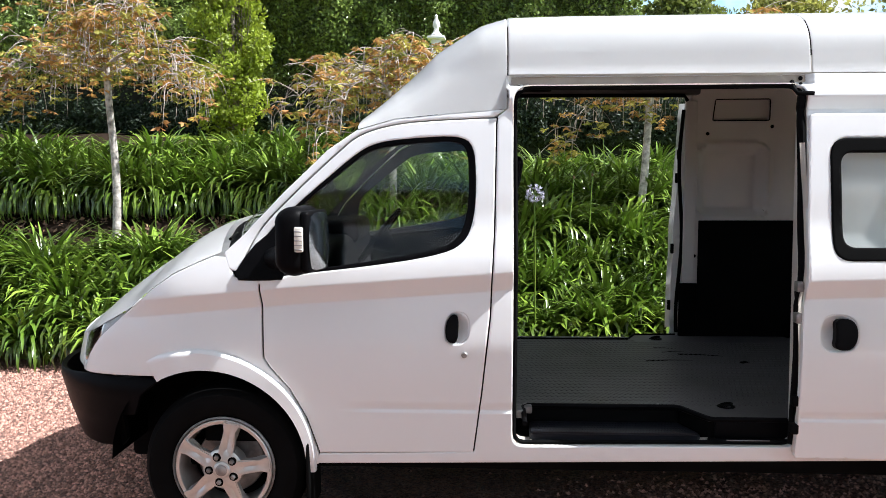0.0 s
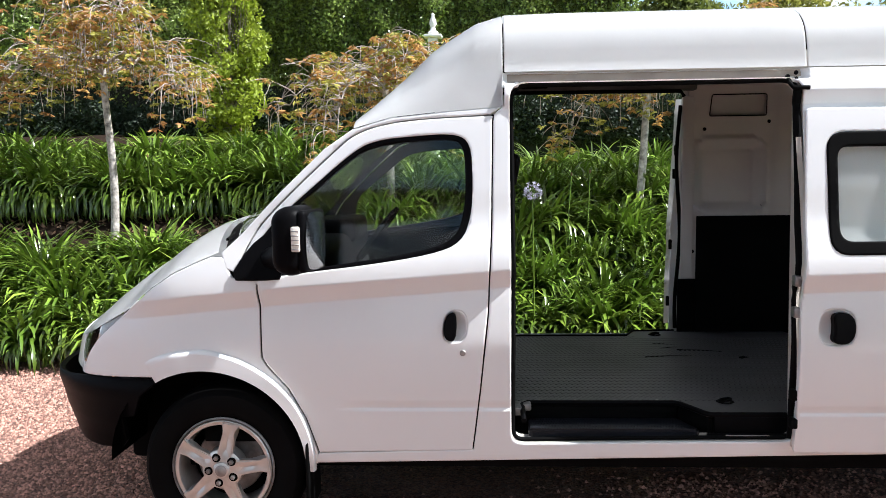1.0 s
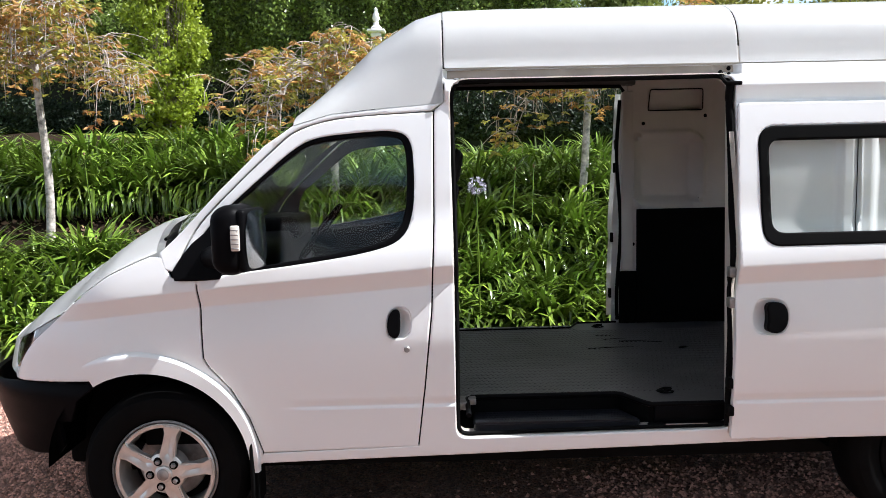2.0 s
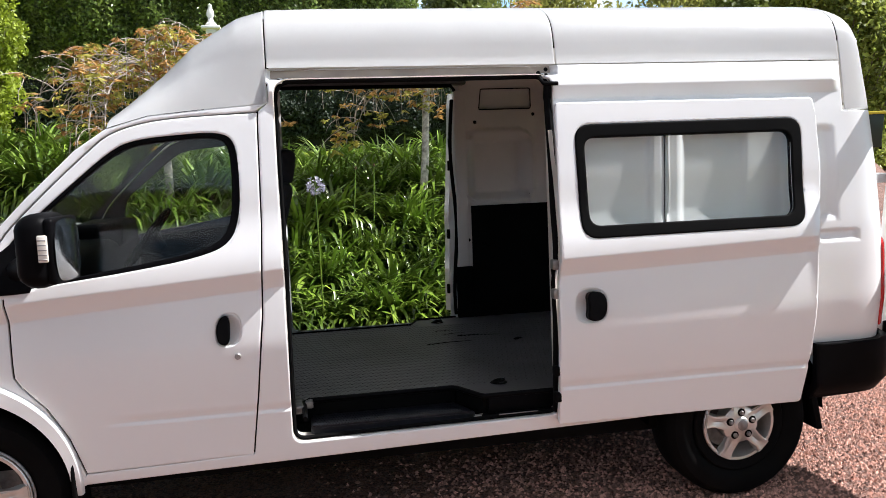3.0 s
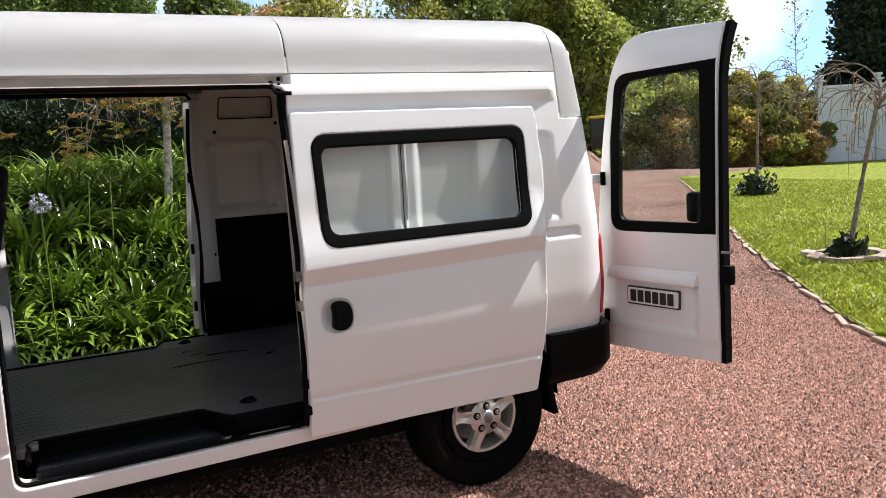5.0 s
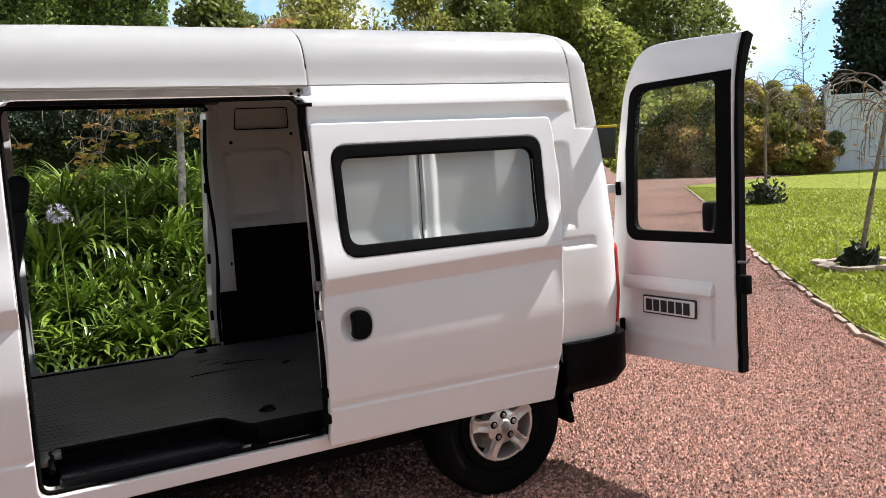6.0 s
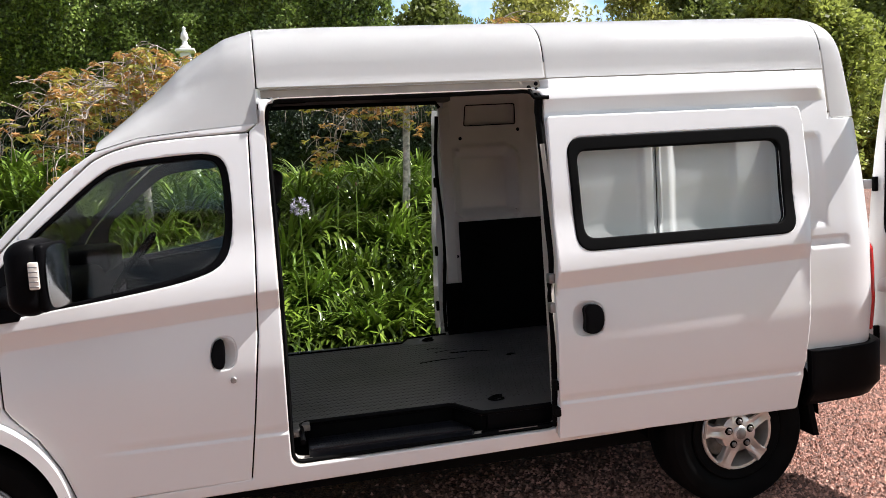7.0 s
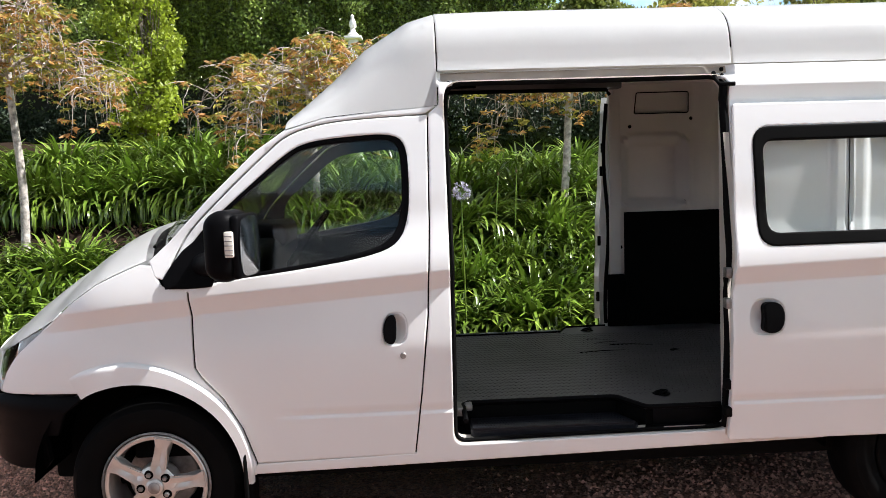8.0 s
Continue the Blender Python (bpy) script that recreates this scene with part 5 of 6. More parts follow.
for x, y in spots[:300]:
    ob = thing("agapanthus", "agapanthus clump of glossy green strap leaves on the bank", "plant", group="agapanthus in the bed")
    tuft = new("leaves", g.choice(clumps))
    tuft.parent = ob
    tagged(tuft, kind="stuff")
    s = g.uniform(0.90, 1.08) * (1.06 if y < 4.8 else 1.14 if x < 0 else 0.95) * (0.9 if y > 6.2 else 1.0)
    ob.matrix_world = Matrix.Translation((x, y, bank(x, y) - 0.02)) @ Matrix.Rotation(g.uniform(0, 6.28), 4, "Z") @ Matrix.Diagonal((s, s, s * g.uniform(0.9, 1.1), 1))


# fallen leaves on the mulch between the tiers
g2 = np.random.default_rng(44)
lx, ly = g2.uniform(-6.5, 4.5, 2600), g2.uniform(4.2, 5.4, 2600)
lz = np.array([bank(a, b) for a, b in zip(lx, ly)]) + 0.02
leaf_mass("leaf_litter", np.stack([lx, ly, lz], 1), np.tile(np.array([0.3, 0.1, 0.0]), (2600, 1)), 0.035, LITTER, 45, 1.8, "brown fallen leaves on the mulched bank", "leaf litter", "stuff")


def bloom(x, y, z):
    fl = thing("agapanthus_flower", "pale violet agapanthus flower head on a tall stem", "flower", Matrix.Translation((x, y, 0)))
    part("stem", tube([(0.02, 0.05, bank(x, y)), (0.01, 0.02, z * 0.6), (0, 0, z)], 0.006, 6), STRAP, fl)
    gg = random.Random(3)
    bm, stalks = bmesh.new(), []
    for k in range(46):
        d = Vector((gg.gauss(0, 1), gg.gauss(0, 1), gg.gauss(0.1, 0.75))).normalized()
        r = gg.uniform(0.032, 0.058)
        stalks.append(tube([(0, 0, z), tuple(d * r * 0.6 + Vector((0, 0, z + 0.006))), tuple(d * r + Vector((0, 0, z)))], 0.0016, 4))
        s1 = d.cross(Vector((gg.gauss(0, 1), gg.gauss(0, 1), gg.gauss(0, 1)))).normalized()
        s2 = d.cross(s1)
        for j in range(5):
            w = 2 * math.pi * j / 5
            o = s1 * math.cos(w) + s2 * math.sin(w)
            e = o.cross(d) * 0.0045
            v = [bm.verts.new(q) for q in (d * r, d * (r + 0.014) + o * 0.008 + e, d * (r + 0.024) + o * 0.018, d * (r + 0.014) + o * 0.008 - e)]
            bm.faces.new(v)
    tagged(part("pedicels", join(*stalks), STRAP, fl), kind="stuff")
    part("petals", bm, BLOOM, fl, "pale violet florets", m=Matrix.Translation((0, 0, z)))


bloom(1.42, 3.02, 1.345)
for x, y, h, lean in ((-4.2, 4.3, 1.10, 0.05), (-2.1, 4.6, 0.95, -0.03), (-1.45, 5.3, 0.90, 0.02), (-3.55, 5.7, 0.85, -0.05), (1.75, 4.0, 1.15, 0.06), (1.95, 4.1, 1.10, 0.03), (-0.35, 5.6, 0.85, 0.04), (2.3, 5.5, 0.80, -0.04)):
    stalk = thing("agapanthus_stalk", "bare pale flower stalk standing above the agapanthus leaves", "plant stalk", Matrix.Translation((x, y, bank(x, y) - 0.02)), "bare agapanthus stalks")
    part("stem", tube([(0, 0, 0), (lean * 0.3, 0.01, h * 0.5), (lean, 0.0, h)], 0.006, 6, 0.0045), STRAP, stalk)
    part("seed_tip", lathe([(0.0, 0.0), (0.006, 0.004), (0.009, 0.015), (0.005, 0.03), (0.0, 0.034)], 8, "z"), LITTER, stalk, "dry brown tip", m=Matrix.Translation((lean, 0, h - 0.004)))


def maple(x, y, height, lean, spread, seed, leaf=1000):
    """A small weeping maple: a straight pale trunk and a mop of drooping twigs."""
    gg = random.Random(seed)
    z0 = bank(x, y) - 0.05
    tree = thing("weeping_maple", "small weeping maple with a pale trunk and orange-green leaves", "tree", Matrix.Translation((x, y, z0)), "maples along the bank")
    trunk = [Vector((lean * t + 0.02 * math.sin(5 * t), 0.02 * math.sin(4 * t), height * t)) for t in np.linspace(0, 1, 9)]
    part("trunk", tube(trunk, 0.041, 10, 0.031), BARK, tree, "pale grey slender trunk")
    top = trunk[-1]
    twigs, cen, nrm, hue = [], [], [], []

    def spray(p, amount):
        """A few drooping stars of narrow leaves."""
        tone = gg.random()
        for _ in range(max(1, round(amount * gg.uniform(1.0, 2.6)))):
            c = p + Vector((gg.gauss(0, 0.045), gg.gauss(0, 0.045), gg.gauss(0.0, 0.025)))
            turn = gg.uniform(0, 6.283)
            for j in range(7):
                d = turn + (j - 3) * 0.62
                n = Vector((math.cos(d), math.sin(d), gg.uniform(-0.75, 0.1)))
                cen.append(c + n * 0.030)
                nrm.append(tuple(n * 3))
                hue.append(tone + gg.gauss(0, 0.08))

    def arching(start, a, reach, rise, fall, n, wob):
        """A line that climbs away from its start and then weeps."""
        pts, p = [start], start.copy()
        pitch = rise
        for i in range(n):
            p = p + Vector((math.cos(a) * math.cos(pitch), math.sin(a) * math.cos(pitch), math.sin(pitch))) * (reach / n)
            pts.append(p.copy())
            pitch = max(-1.45, pitch - fall / n * gg.uniform(0.4, 1.6))
            a += gg.gauss(0, wob)
        return pts

    for k in range(11):
        a = k * 2.4 + gg.gauss(0, 0.25)
        base = trunk[-1].lerp(trunk[-2], gg.uniform(0, 1.0))
        limb = arching(base, a, spread * gg.uniform(0.65, 1.0), gg.uniform(0.35, 1.10), gg.uniform(0.9, 2.1), 10, 0.22)
        twigs.append(tube(limb, 0.015, 6, 0.004))
        for i in range(2, 11):
            for _ in range(3):
                b = a + gg.gauss(0, 0.95)
                t = arching(limb[i], b, gg.uniform(0.22, 0.62) * spread / 1.35, gg.uniform(-0.2, 0.8), gg.uniform(1.0, 2.9), 7, 0.34)
                twigs.append(tube(t, 0.0048, 4, 0.0020))
                for q in t[2:]:
                    high = q.z - top.z
                    if gg.random() < leaf / 1000 * (0.40 if high > 0.1 else 0.25):
                        spray(q, 1.0)
                if gg.random() < 0.6:
                    s2 = arching(t[3], b + gg.gauss(0, 1.0), gg.uniform(0.15, 0.42), gg.uniform(-1.2, 0.2), 1.6, 5, 0.42)
                    twigs.append(tube(s2, 0.0038, 4, 0.0018))
                    if gg.random() < 0.4 * leaf / 1000:
                        spray(s2[-1], 1.0)
    tagged(part("twig_mass", join(*twigs), TWIG, tree, "bare greyish drooping twigs"), kind="stuff")
    cen, nrm = np.array([tuple(c) for c in cen]), np.array(nrm)
    pick = np.array(hue) < 0.52
    leaf_mass("leaves", cen[pick], nrm[pick], 0.021, MAPLE, seed, 3.2, "orange-red leaves", parent=tree)
    leaf_mass("leaves", cen[~pick], nrm[~pick], 0.022, MAPLEGREEN, seed + 50, 3.2, "olive green leaves", parent=tree)
    return tree


maple(-2.58, 4.78, 1.78, 0.0, 1.50, 1)
maple(0.14, 4.78, 1.62, 0.02, 1.30, 2)
maple(2.47, 4.78, 1.54, 0.16, 1.25, 3)
maple(-5.9, 5.4, 1.55, 0.0, 1.2, 4)


def foliage_wall(name, x0, x1, y0, y1, z0, z1, count, size, mat, seed, label, category, bulge=0.5, freq=0.5, skirt=0.42):
    """A dense hedge: a near-black box as inner shade, with lumpy leaf cover on its front, ends and top."""
    g = np.random.default_rng(seed)
    hedge = thing(name, label, category)
    n = count
    u, v = g.uniform(0, 1, n), g.uniform(0, 1, n) ** 0.9
    x = x0 + (x1 - x0) * u
    z = z0 + (z1 - z0) * v
    cen = np.empty((n, 3))
    nor = np.empty((n, 3))
    for i in range(n):
        lump = noise.fractal((x[i] * freq, z[i] * freq, seed), 1.0, 2.0, 4)
        lump2 = noise.noise((x[i] * freq * 4, z[i] * freq * 4, seed + 5))
        depth = g.exponential(0.10)
        # most low leaves move up, so the near-black box shows there as shade
        if v[i] < 0.75 * skirt and g.uniform() < 0.92:
            v[i] = g.uniform(0.7 * skirt, 1.0)
            z[i] = z0 + (z1 - z0) * v[i]
        hollow = 2.6 * max(0.0, skirt - v[i])
        cen[i] = (x[i], y0 + hollow - bulge * lump - (0.40 if size > 0.034 else 0.15) * lump2 + depth + 0.25 * (v[i] ** 4), z[i] + 0.25 * lump * v[i])
        nor[i] = (0, -0.7, -0.3)
    leaf_mass("leaves", cen, nor, size, mat, seed, 1.7, parent=hedge)
    # box added behind the leaves, its colour standing in for deep shade
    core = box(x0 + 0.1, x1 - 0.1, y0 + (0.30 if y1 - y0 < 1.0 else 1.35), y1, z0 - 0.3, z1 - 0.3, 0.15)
    part("core", core, SHADE, hedge, "near-black box standing in for the shade inside the hedge", smooth=False)
    return hedge


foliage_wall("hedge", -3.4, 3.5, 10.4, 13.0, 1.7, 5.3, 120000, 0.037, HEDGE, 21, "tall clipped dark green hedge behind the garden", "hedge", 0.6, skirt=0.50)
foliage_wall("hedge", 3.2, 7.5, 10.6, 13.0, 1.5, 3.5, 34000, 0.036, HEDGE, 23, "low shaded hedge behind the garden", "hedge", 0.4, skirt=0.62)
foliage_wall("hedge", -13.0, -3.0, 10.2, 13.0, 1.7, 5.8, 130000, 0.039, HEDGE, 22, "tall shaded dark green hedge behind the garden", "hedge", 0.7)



# added leaf layer: its dark colour stands in for shade at the hedge foot
foliage_wall("evergreen_hedge", -13.0, 7.5, 9.95, 10.9, 1.6, 2.70, 90000, 0.032, DARKTREE, 24, "added low hedge, near-black leaves standing in for shade behind the maples", "hedge", 0.22, 0.9, skirt=0.3)


def round_tree(x, y, z0, height, radius, count, size, mat, seed, label, name="tree", trunk=0.12, low=0.18, cone=0.0, clumps_n=26):
    """A tapered trunk with limbs and a crown of many leaf clumps."""
    g = np.random.default_rng(seed)
    gg = random.Random(seed)
    tree = thing(name, label, "tree", Matrix.Translation((x, y, z0)))
    limbs = [tube([(0, 0, 0), (0.03 * radius, 0, height * 0.45), (0, 0.02 * radius, height * 0.9)], trunk, 8, trunk * 0.2)]
    cen, nor = [], []
    for k in range(clumps_n):
        t = low + (1 - low) * (k + 0.5) / clumps_n
        w = math.sin(math.pi * min(1, (t - low) / (1 - low) * 0.86 + 0.12)) if not cone else (1 - (t - low) / (1 - low)) ** cone
        a = gg.uniform(0, 6.283)
        r = radius * w * gg.uniform(0.35, 0.85)
        c = np.array((r * math.cos(a), r * math.sin(a), height * t))
        limbs.append(tube([(0, 0, height * max(0.1, t - 0.2)), tuple(c * 0.6 + np.array((0, 0, 0.1))), tuple(c)], trunk * 0.35, 5, trunk * 0.08))
        m = count // clumps_n
        d = g.normal(0, 1, (m, 3))
        d /= np.linalg.norm(d, axis=1)[:, None]
        rad = radius * (0.22 + 0.20 * w) * g.uniform(0.55, 1.05, (m, 1)) * gg.uniform(0.7, 1.2)
        cen.append(c + d * rad * np.array((1, 1, 0.75)))
        nor.append(d * 0.8)
    part("trunk", join(*limbs), DARKBARK, tree)
    leaf_mass("crown", np.concatenate(cen), np.concatenate(nor), size, mat, seed, 1.7, parent=tree)
    return tree


round_tree(-2.75, 9.3, 1.75, 4.2, 0.62, 20000, 0.042, YELLOWLEAF, 31, "narrow bright yellow-green shrub column against the hedge", "golden_shrub", 0.03, 0.02, clumps_n=110)


# ---- behind and beside: trees, fence, lawn trees ----
TREES = [
    # x, y, height, radius, leaves, size, material, seed
    (13.0, 30.0, 9.0, 3.4, 9000, 0.17, OLIVELEAF, 41), (8.5, 30.0, 8.4, 3.0, 8000, 0.20, TREELEAF, 42),
    (18.0, 31.0, 9.6, 3.6, 9000, 0.17, OLIVELEAF, 43), (22.5, 32.0, 10.5, 3.8, 10000, 0.20, TREELEAF, 44),
    (26.5, 30.5, 11.0, 4.0, 11000, 0.20, TREELEAF, 45), (30.0, 28.5, 10.5, 3.6, 11000, 0.18, TREELEAF, 46),
    (3.5, 29.0, 8.0, 2.6, 6000, 0.2, TREELEAF, 47), (-6.0, 24.0, 11.0, 4.5, 9000, 0.22, TREELEAF, 48),
    (32.0, 34.0, 10.0, 4.0, 7000, 0.22, TREELEAF, 49),
    (20.6, 23.6, 9.0, 2.8, 15000, 0.17, BRIGHTLEAF, 54), (17.0, 24.5, 7.6, 2.6, 12000, 0.17, TREELEAF, 55),
]
for x, y, h, r, n, size, mat, seed in TREES:
    round_tree(x, y, 0.0, h, r, int(n * 2.2), size * 0.72, mat, seed, "tall broad-leaved tree behind the drive" if mat is TREELEAF else "tall yellow-green tree behind the drive", "tree", 0.20, 0.05, clumps_n=54)
for x, y, h, r, seed in ((36.5, 21.7, 9.6, 2.5, 51), (39.2, 19.3, 10.0, 2.8, 52), (41.0, 17.2, 10.0, 2.8, 53)):
    round_tree(x, y, 0.0, h, r, 46000, 0.15, DARKTREE, seed, "dense dark conifer behind the fence", "conifer", 0.2, 0.04, 0.16, 120)

# mixed shrubs along the far edge of the lawn, grown together into one bushy line
ROW = [(26.2, 23.4, 3.9, 1.7, OLIVELEAF), (27.3, 22.7, 3.8, 1.5, OLIVELEAF), (28.3, 22.0, 3.9, 1.5, YELLOWOLIVE), (29.3, 21.5, 3.8, 1.4, OLIVELEAF), (30.2, 21.0, 3.5, 1.3, YELLOWOLIVE),
       (30.9, 20.7, 2.9, 1.0, TREELEAF), (27.0, 21.9, 2.4, 1.1, YELLOWOLIVE), (28.2, 21.3, 2.2, 1.1, RUSSET), (29.2, 20.7, 2.1, 1.0, OLIVELEAF), (30.1, 20.2, 1.8, 0.8, RUSSET),
       (25.2, 24.4, 4.2, 1.9, TREELEAF), (24.4, 25.8, 4.6, 2.0, OLIVELEAF), (25.6, 23.0, 2.6, 1.2, RUSSET), (24.6, 24.3, 2.8, 1.3, YELLOWOLIVE), (27.0, 24.5, 3.9, 1.7, TREELEAF), (28.8, 23.2, 3.7, 1.6, TREELEAF), (30.2, 22.2, 3.3, 1.4, TREELEAF)]
for k, (x, y, h, r, mat) in enumerate(ROW):
    round_tree(x, y, 0.0, h, r, 9000, 0.085, mat, 60 + k, "leafy mixed garden shrub at the far edge of the lawn", "shrub", 0.04, 0.02, clumps_n=22)

# fence
fence = thing("board_fence", "pale grey-white board fence with capped posts beyond the lawn", "fence")
FENCE_A, FENCE_D = Vector((30.75, 20.2, 0.0)), Vector((0.886, -0.464, 0.0))
for k in range(7):
    at = Matrix.Translation(FENCE_A + FENCE_D * 2.37 * k) @ Matrix.Rotation(math.atan2(FENCE_D.y, FENCE_D.x), 4, "Z")
    part("post", box(-0.10, 0.10, -0.10, 0.10, 0, 3.30, 0.01), SHED, fence, m=at)
    part("post_cap", join(box(-0.17, 0.17, -0.17, 0.17, 3.30, 3.37, 0.01), box(-0.08, 0.08, -0.08, 0.08, 3.37, 3.46, 0.02), box(-0.13, 0.13, -0.13, 0.13, 3.46, 3.58, 0.04)), SHED, fence, m=at)
    if k < 6:
        for j in range(11):
            part("board", box(0.11 + 0.196 * j, 0.302 + 0.196 * j, -0.012, 0.012 + 0.002 * (j % 2), 0.05, 3.05, 0.0), SHED, fence, smooth=False, m=at)
        part("rail", box(0.10, 2.27, -0.05, 0.05, 3.05, 3.16, 0.01), SHED, fence, m=at)


def bare_tree(x, y, height, spread, seed, leaf=0, bush=1.0, slant=0.05, label="young weeping tree with bare drooping twigs on the lawn"):
    gg = random.Random(seed)
    tree = thing("weeping_sapling", label, "tree", Matrix.Translation((x, y, 0.02)), "weeping trees on the lawn")
    trunk = [Vector((slant * t + 0.015 * math.sin(5 * t), -0.6 * slant * t + 0.02 * math.sin(4 * t), height * t)) for t in np.linspace(0, 1, 8)]
    part("trunk", tube(trunk, 0.031, 10, 0.024), DARKBARK, tree)
    top = trunk[-1]
    twigs, cen = [], []

    def weep(start, a, reach, rise, fall, n, wob):
        pts, p, pitch = [start], start.copy(), rise
        for i in range(n):
            p = p + Vector((math.cos(a) * math.cos(pitch), math.sin(a) * math.cos(pitch), math.sin(pitch))) * (reach / n)
            pts.append(p.copy())
            pitch = max(-1.5, pitch - fall / n * gg.uniform(0.5, 1.5))
            a += gg.gauss(0, wob)
        return pts

    for k in range(14):
        a = k * 2.4 + gg.gauss(0, 0.3)
        limb = weep(top.lerp(trunk[-2], gg.random()), a, spread * gg.uniform(0.9, 1.7), gg.uniform(0.5, 1.3), gg.uniform(2.2, 3.2), 12, 0.12)
        twigs.append(tube(limb, 0.013, 6, 0.005))
        for i in range(3, 13):
            q = weep(limb[i], a + gg.gauss(0, 0.8), gg.uniform(0.3, 0.8), gg.uniform(-0.4, 0.6), gg.uniform(1.6, 2.8), 7, 0.2)
            twigs.append(tube(q, 0.0055, 4, 0.0025))
            for p in q[3:]:
                for _ in range(leaf):
                    if gg.random() < 0.25:
                        cen.append(tuple(p + Vector((gg.gauss(0, 0.04), gg.gauss(0, 0.04), gg.gauss(0, 0.04)))))
    tagged(part("twig_mass", join(*twigs), DARKBARK, tree, "bare drooping twigs"), kind="stuff")
    if cen:
        leaf_mass("leaves", np.array(cen), np.tile((0, 0, -0.6), (len(cen), 1)), 0.022, MAPLE, seed, 2.2, parent=tree)
    g = np.random.default_rng(seed)
    d = g.normal(0, 1, (500, 3)) * np.array((0.20, 0.20, 0.24)) * bush
    d[:, 2] = np.abs(d[:, 2])
    leaf_mass("base_shrub", d + np.array((0, 0, 0.02)), np.tile((0, 0, 0.6), (500, 1)), 0.07, DARKTREE, seed + 1, 2.4, "dark leafy growth round the trunk", parent=tree)
    return tree


bare_tree(16.8, 10.85, 2.55, 1.25, 71, 1)
bare_tree(9.85, 3.22, 1.95, 0.82, 72, 1, 0.35, 0.30)
ring = thing("stone_ring", "loose ring of flat pink-grey stones round the leaning young tree", "stone edging")
rng = random.Random(15)
for k in range(13):
    a = 2 * math.pi * k / 13
    r = rng.uniform(0.34, 0.46)
    ob = new("stone", stone_meshes[k % 4])
    ob.parent = ring
    ob.matrix_basis = Matrix.Translation((9.85 + r * math.cos(a), 3.22 + r * math.sin(a), 0.06)) @ Matrix.Rotation(a + 1.57 + rng.uniform(-0.5, 0.5), 4, "Z") @ Matrix.Rotation(rng.uniform(-0.2, 0.2), 4, "X") @ Matrix.Diagonal((rng.uniform(0.18, 0.30), rng.uniform(0.12, 0.18), 0.06, 1))


def seedling(x, y, h, seed):
    """A short leggy plant: a stem with a few broad leaves."""
    gg = random.Random(seed)
    plant = thing("young_plant", "leggy young plant with a few broad leaves beside the stones", "plant", Matrix.Translation((x, y, 0.02)))
    part("stem", tube([(0, 0, 0), (0.01, 0.01, h * 0.5), (-0.01, 0.0, h)], 0.007, 6, 0.003), DARKBARK, plant)
    for k in range(9):
        a, z = k * 2.4, h * (0.25 + 0.75 * k / 8)
        out, side = Vector((math.cos(a), math.sin(a), 0.25)), Vector((-math.sin(a), math.cos(a), 0))
        L, w = gg.uniform(0.08, 0.13), gg.uniform(0.022, 0.03)
        bm = bmesh.new()
        rows = [[bm.verts.new(Vector((0, 0, z)) + out * L * t + side * q * w * math.sin(math.pi * min(0.97, t + 0.04)) + Vector((0, 0, -0.05 * t * t + 0.006 * abs(q)))) for q in (-1, 0, 1)] for t in (0.0, 0.3, 0.6, 1.0)]
        for p, q in zip(rows, rows[1:]):
            for j in range(2):
                bm.faces.new((p[j], p[j + 1], q[j + 1], q[j]))
        part("leaf", bm, HEDGE, plant)


seedling(10.1, 3.72, 0.42, 7)

# slender young tree showing above the fence
slim = thing("slender_tree", "tall thin sapling with sparse side twigs behind the fence", "tree", Matrix.Translation((32.6, 22.9, 0.0)))
rng = random.Random(19)
part("trunk", tube([(0, 0, 0), (0.05, 0.0, 3.5), (-0.05, 0.05, 7.6)], 0.03, 6, 0.010), DARKBARK, slim)
sprigs, cen = [], []
for k in range(34):
    z, a = 3.2 + 4.2 * k / 34, rng.uniform(0, 6.283)
    L = rng.uniform(0.25, 0.6)
    end = Vector((L * math.cos(a), L * math.sin(a), z + rng.uniform(0.1, 0.4)))
    sprigs.append(tube([(0, 0, z), tuple(end)], 0.012, 4, 0.004))
    cen += [tuple(end * 1.0 + Vector((rng.gauss(0, 0.08), rng.gauss(0, 0.08), rng.gauss(0, 0.08)))) for _ in range(5)]
tagged(part("twig_mass", join(*sprigs), DARKBARK, slim), kind="stuff")
leaf_mass("leaves", np.array(cen), np.tile((0, 0, 0.3), (len(cen), 1)), 0.07, TREELEAF, 20, 1.6, parent=slim)

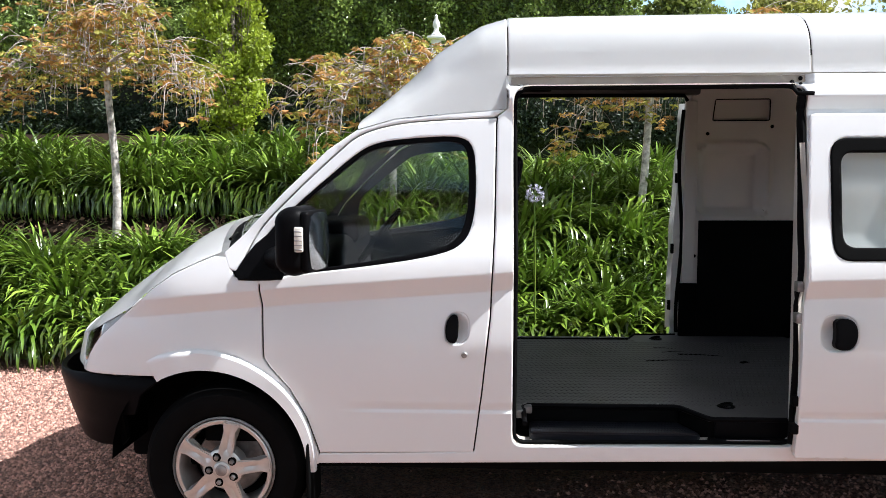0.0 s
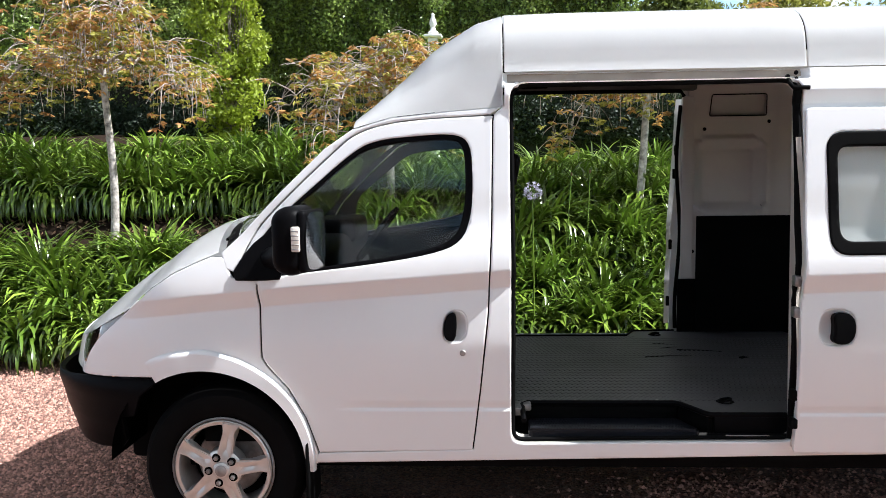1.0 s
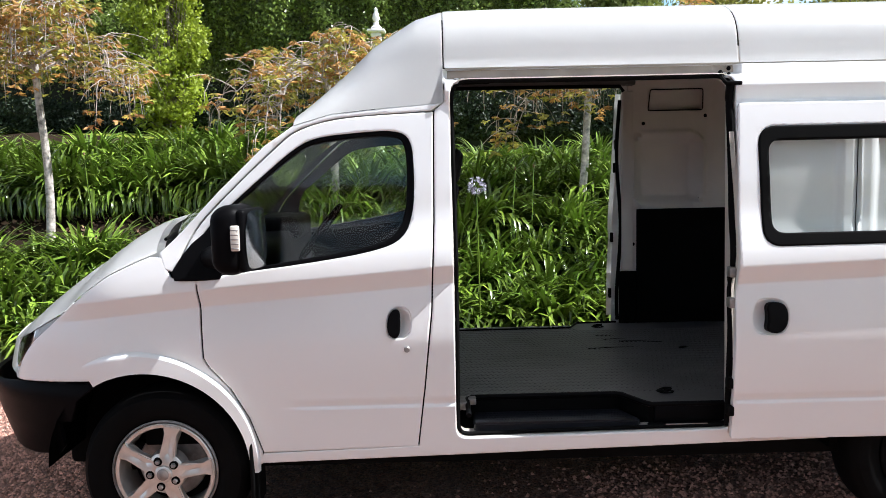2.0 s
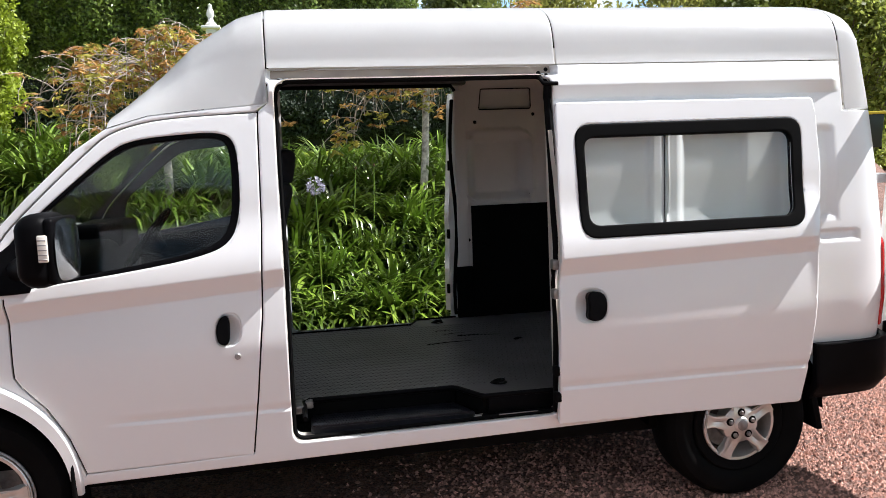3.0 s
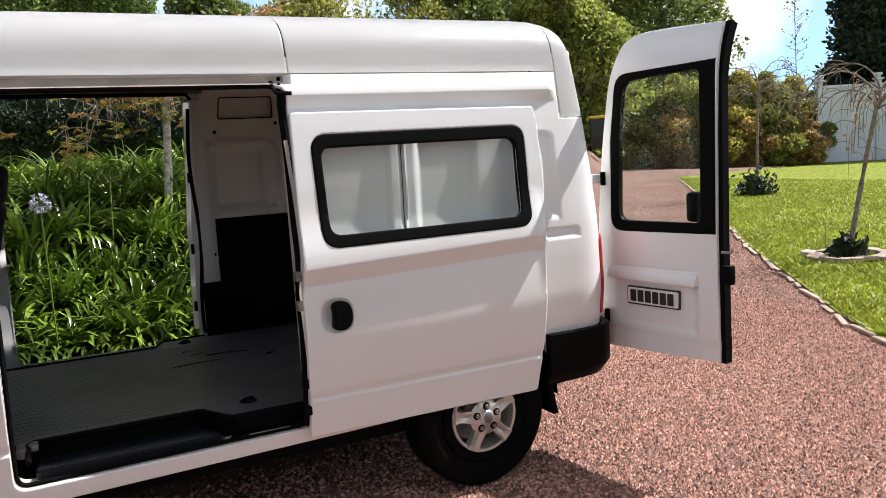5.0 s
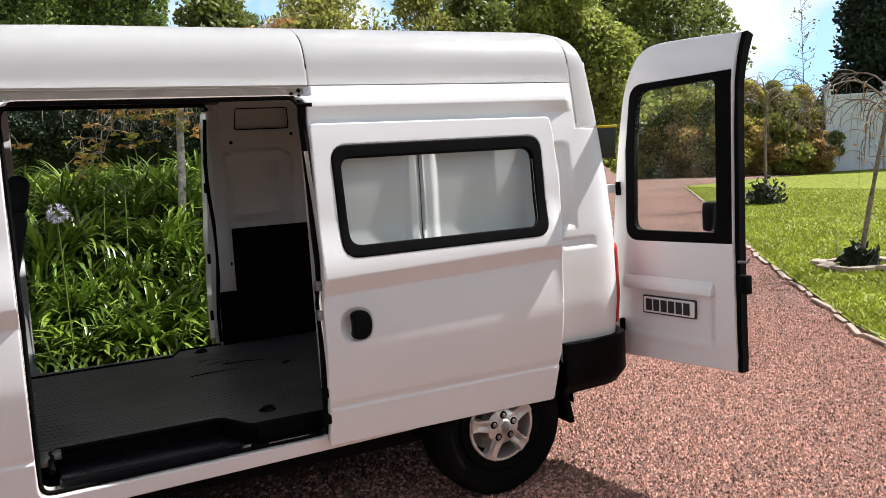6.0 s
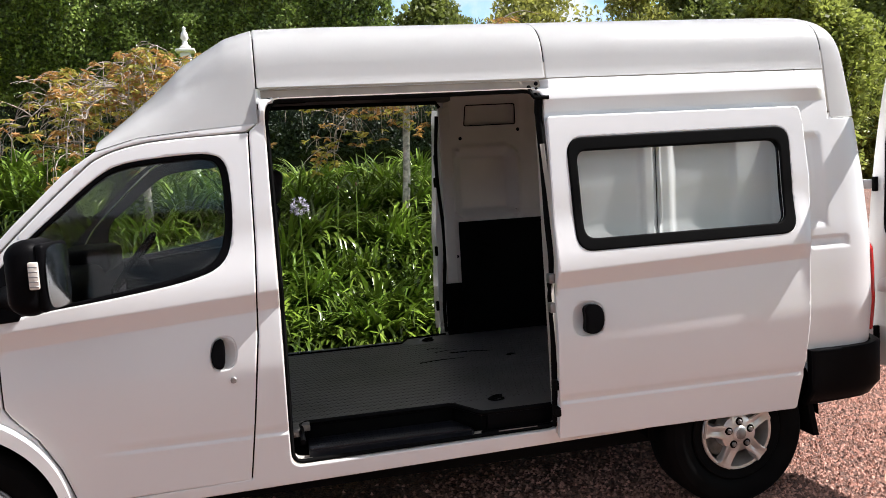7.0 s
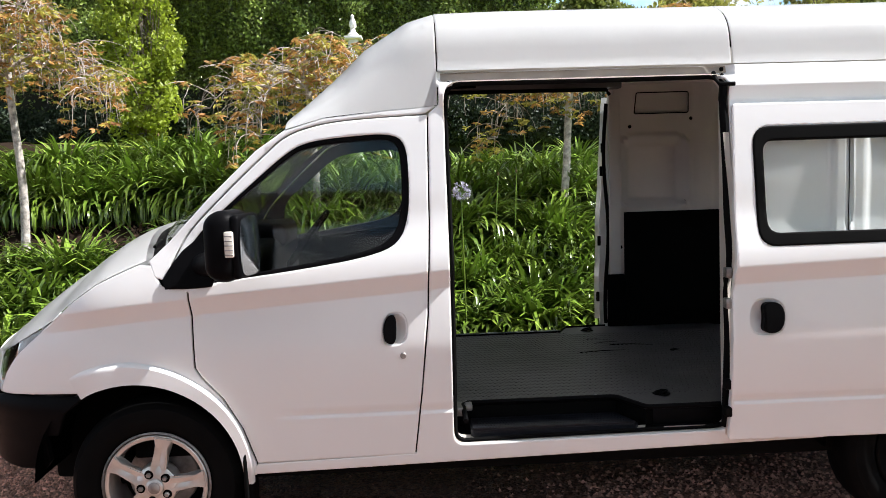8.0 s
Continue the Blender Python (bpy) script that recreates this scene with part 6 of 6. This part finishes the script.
# garden finial on a post among the maples
post = thing("garden_finial", "white turned finial on a square post cap", "garden ornament")
part("post", box(0.25, 0.39, 9.13, 9.27, 1.6, 3.40, 0.01), WALLPAINT, post)
part("cap", box(0.19, 0.45, 9.07, 9.33, 3.40, 3.44, 0.01), WALLPAINT, post)
part("finial", lathe([(0.075, 0.0), (0.08, 0.035), (0.045, 0.065), (0.033, 0.115), (0.055, 0.16), (0.045, 0.22), (0.022, 0.265), (0.028, 0.295), (0.0, 0.325)], 20, "z"), WALLPAINT, post, m=Matrix.Translation((0.32, 9.2, 3.44)))

pole = thing("power_pole", "tall grey timber power pole beyond the garden", "pole")
part("shaft", tube([(5.4, 28.0, -0.2), (5.4, 28.0, 8.6)], 0.13, 10, 0.10), BARK, pole)
part("cross_arm", box(4.6, 6.2, 27.95, 28.05, 8.2, 8.32, 0.01), BARK, pole)

# wheeled bin at the raised far end of the drive
bin_ = thing("wheeled_bin", "dark green wheeled bin with a yellow lid on the drive", "bin", pose(17.75, 17.95, 1.18, 0, 0, -35))
body = box(-0.29, 0.29, -0.36, 0.36, 0.06, 1.0, 0.03)
for v in body.verts:
    v.co.x *= 0.80 + 0.20 * v.co.z
    v.co.y *= 0.78 + 0.22 * v.co.z
part("body", body, BINGREEN, bin_, "dark green ribbed plastic body")
part("lid", box(-0.32, 0.32, -0.40, 0.38, 0.99, 1.075, 0.03, 3), BINLID, bin_, "yellow lid")
part("handle_bar", tube([(-0.2, 0.42, 0.98), (0.2, 0.42, 0.98)], 0.018, 8), BINGREEN, bin_)
for x in (-0.25, 0.25):
    part("wheel", tube([(x - 0.03, 0.28, 0.10), (x + 0.03, 0.28, 0.10)], 0.10, 16), RUBBER, bin_)

# ---- house behind the camera ----
house = thing("house", "white rendered house front with dark glazed windows", "house")
part("wall", box(-9, 11, -9.6, -9.3, 0, 3.2, 0.0), WALLPAINT, house, smooth=False)
part("eaves", box(-9.4, 11.4, -9.9, -8.7, 3.2, 3.35, 0.02), WALLPAINT, house)
for x in (-5.5, -1.8, 1.6, 5.2):
    w = part("window", box(x, x + 1.5, -9.3, -9.27, 0.5, 2.2, 0.01), INK, house, "dark window glass")
    for k in range(4):
        part("glazing_bar", box(x + 0.5 * k - 0.02, x + 0.5 * k + 0.02, -9.27, -9.25, 0.5, 2.2, 0.0), WALLPAINT, w, smooth=False)
    for k in range(4):
        part("glazing_bar", box(x, x + 1.5, -9.268, -9.245, 0.5 + 0.56 * k - 0.02, 0.5 + 0.56 * k + 0.02, 0.0), WALLPAINT, w, smooth=False)
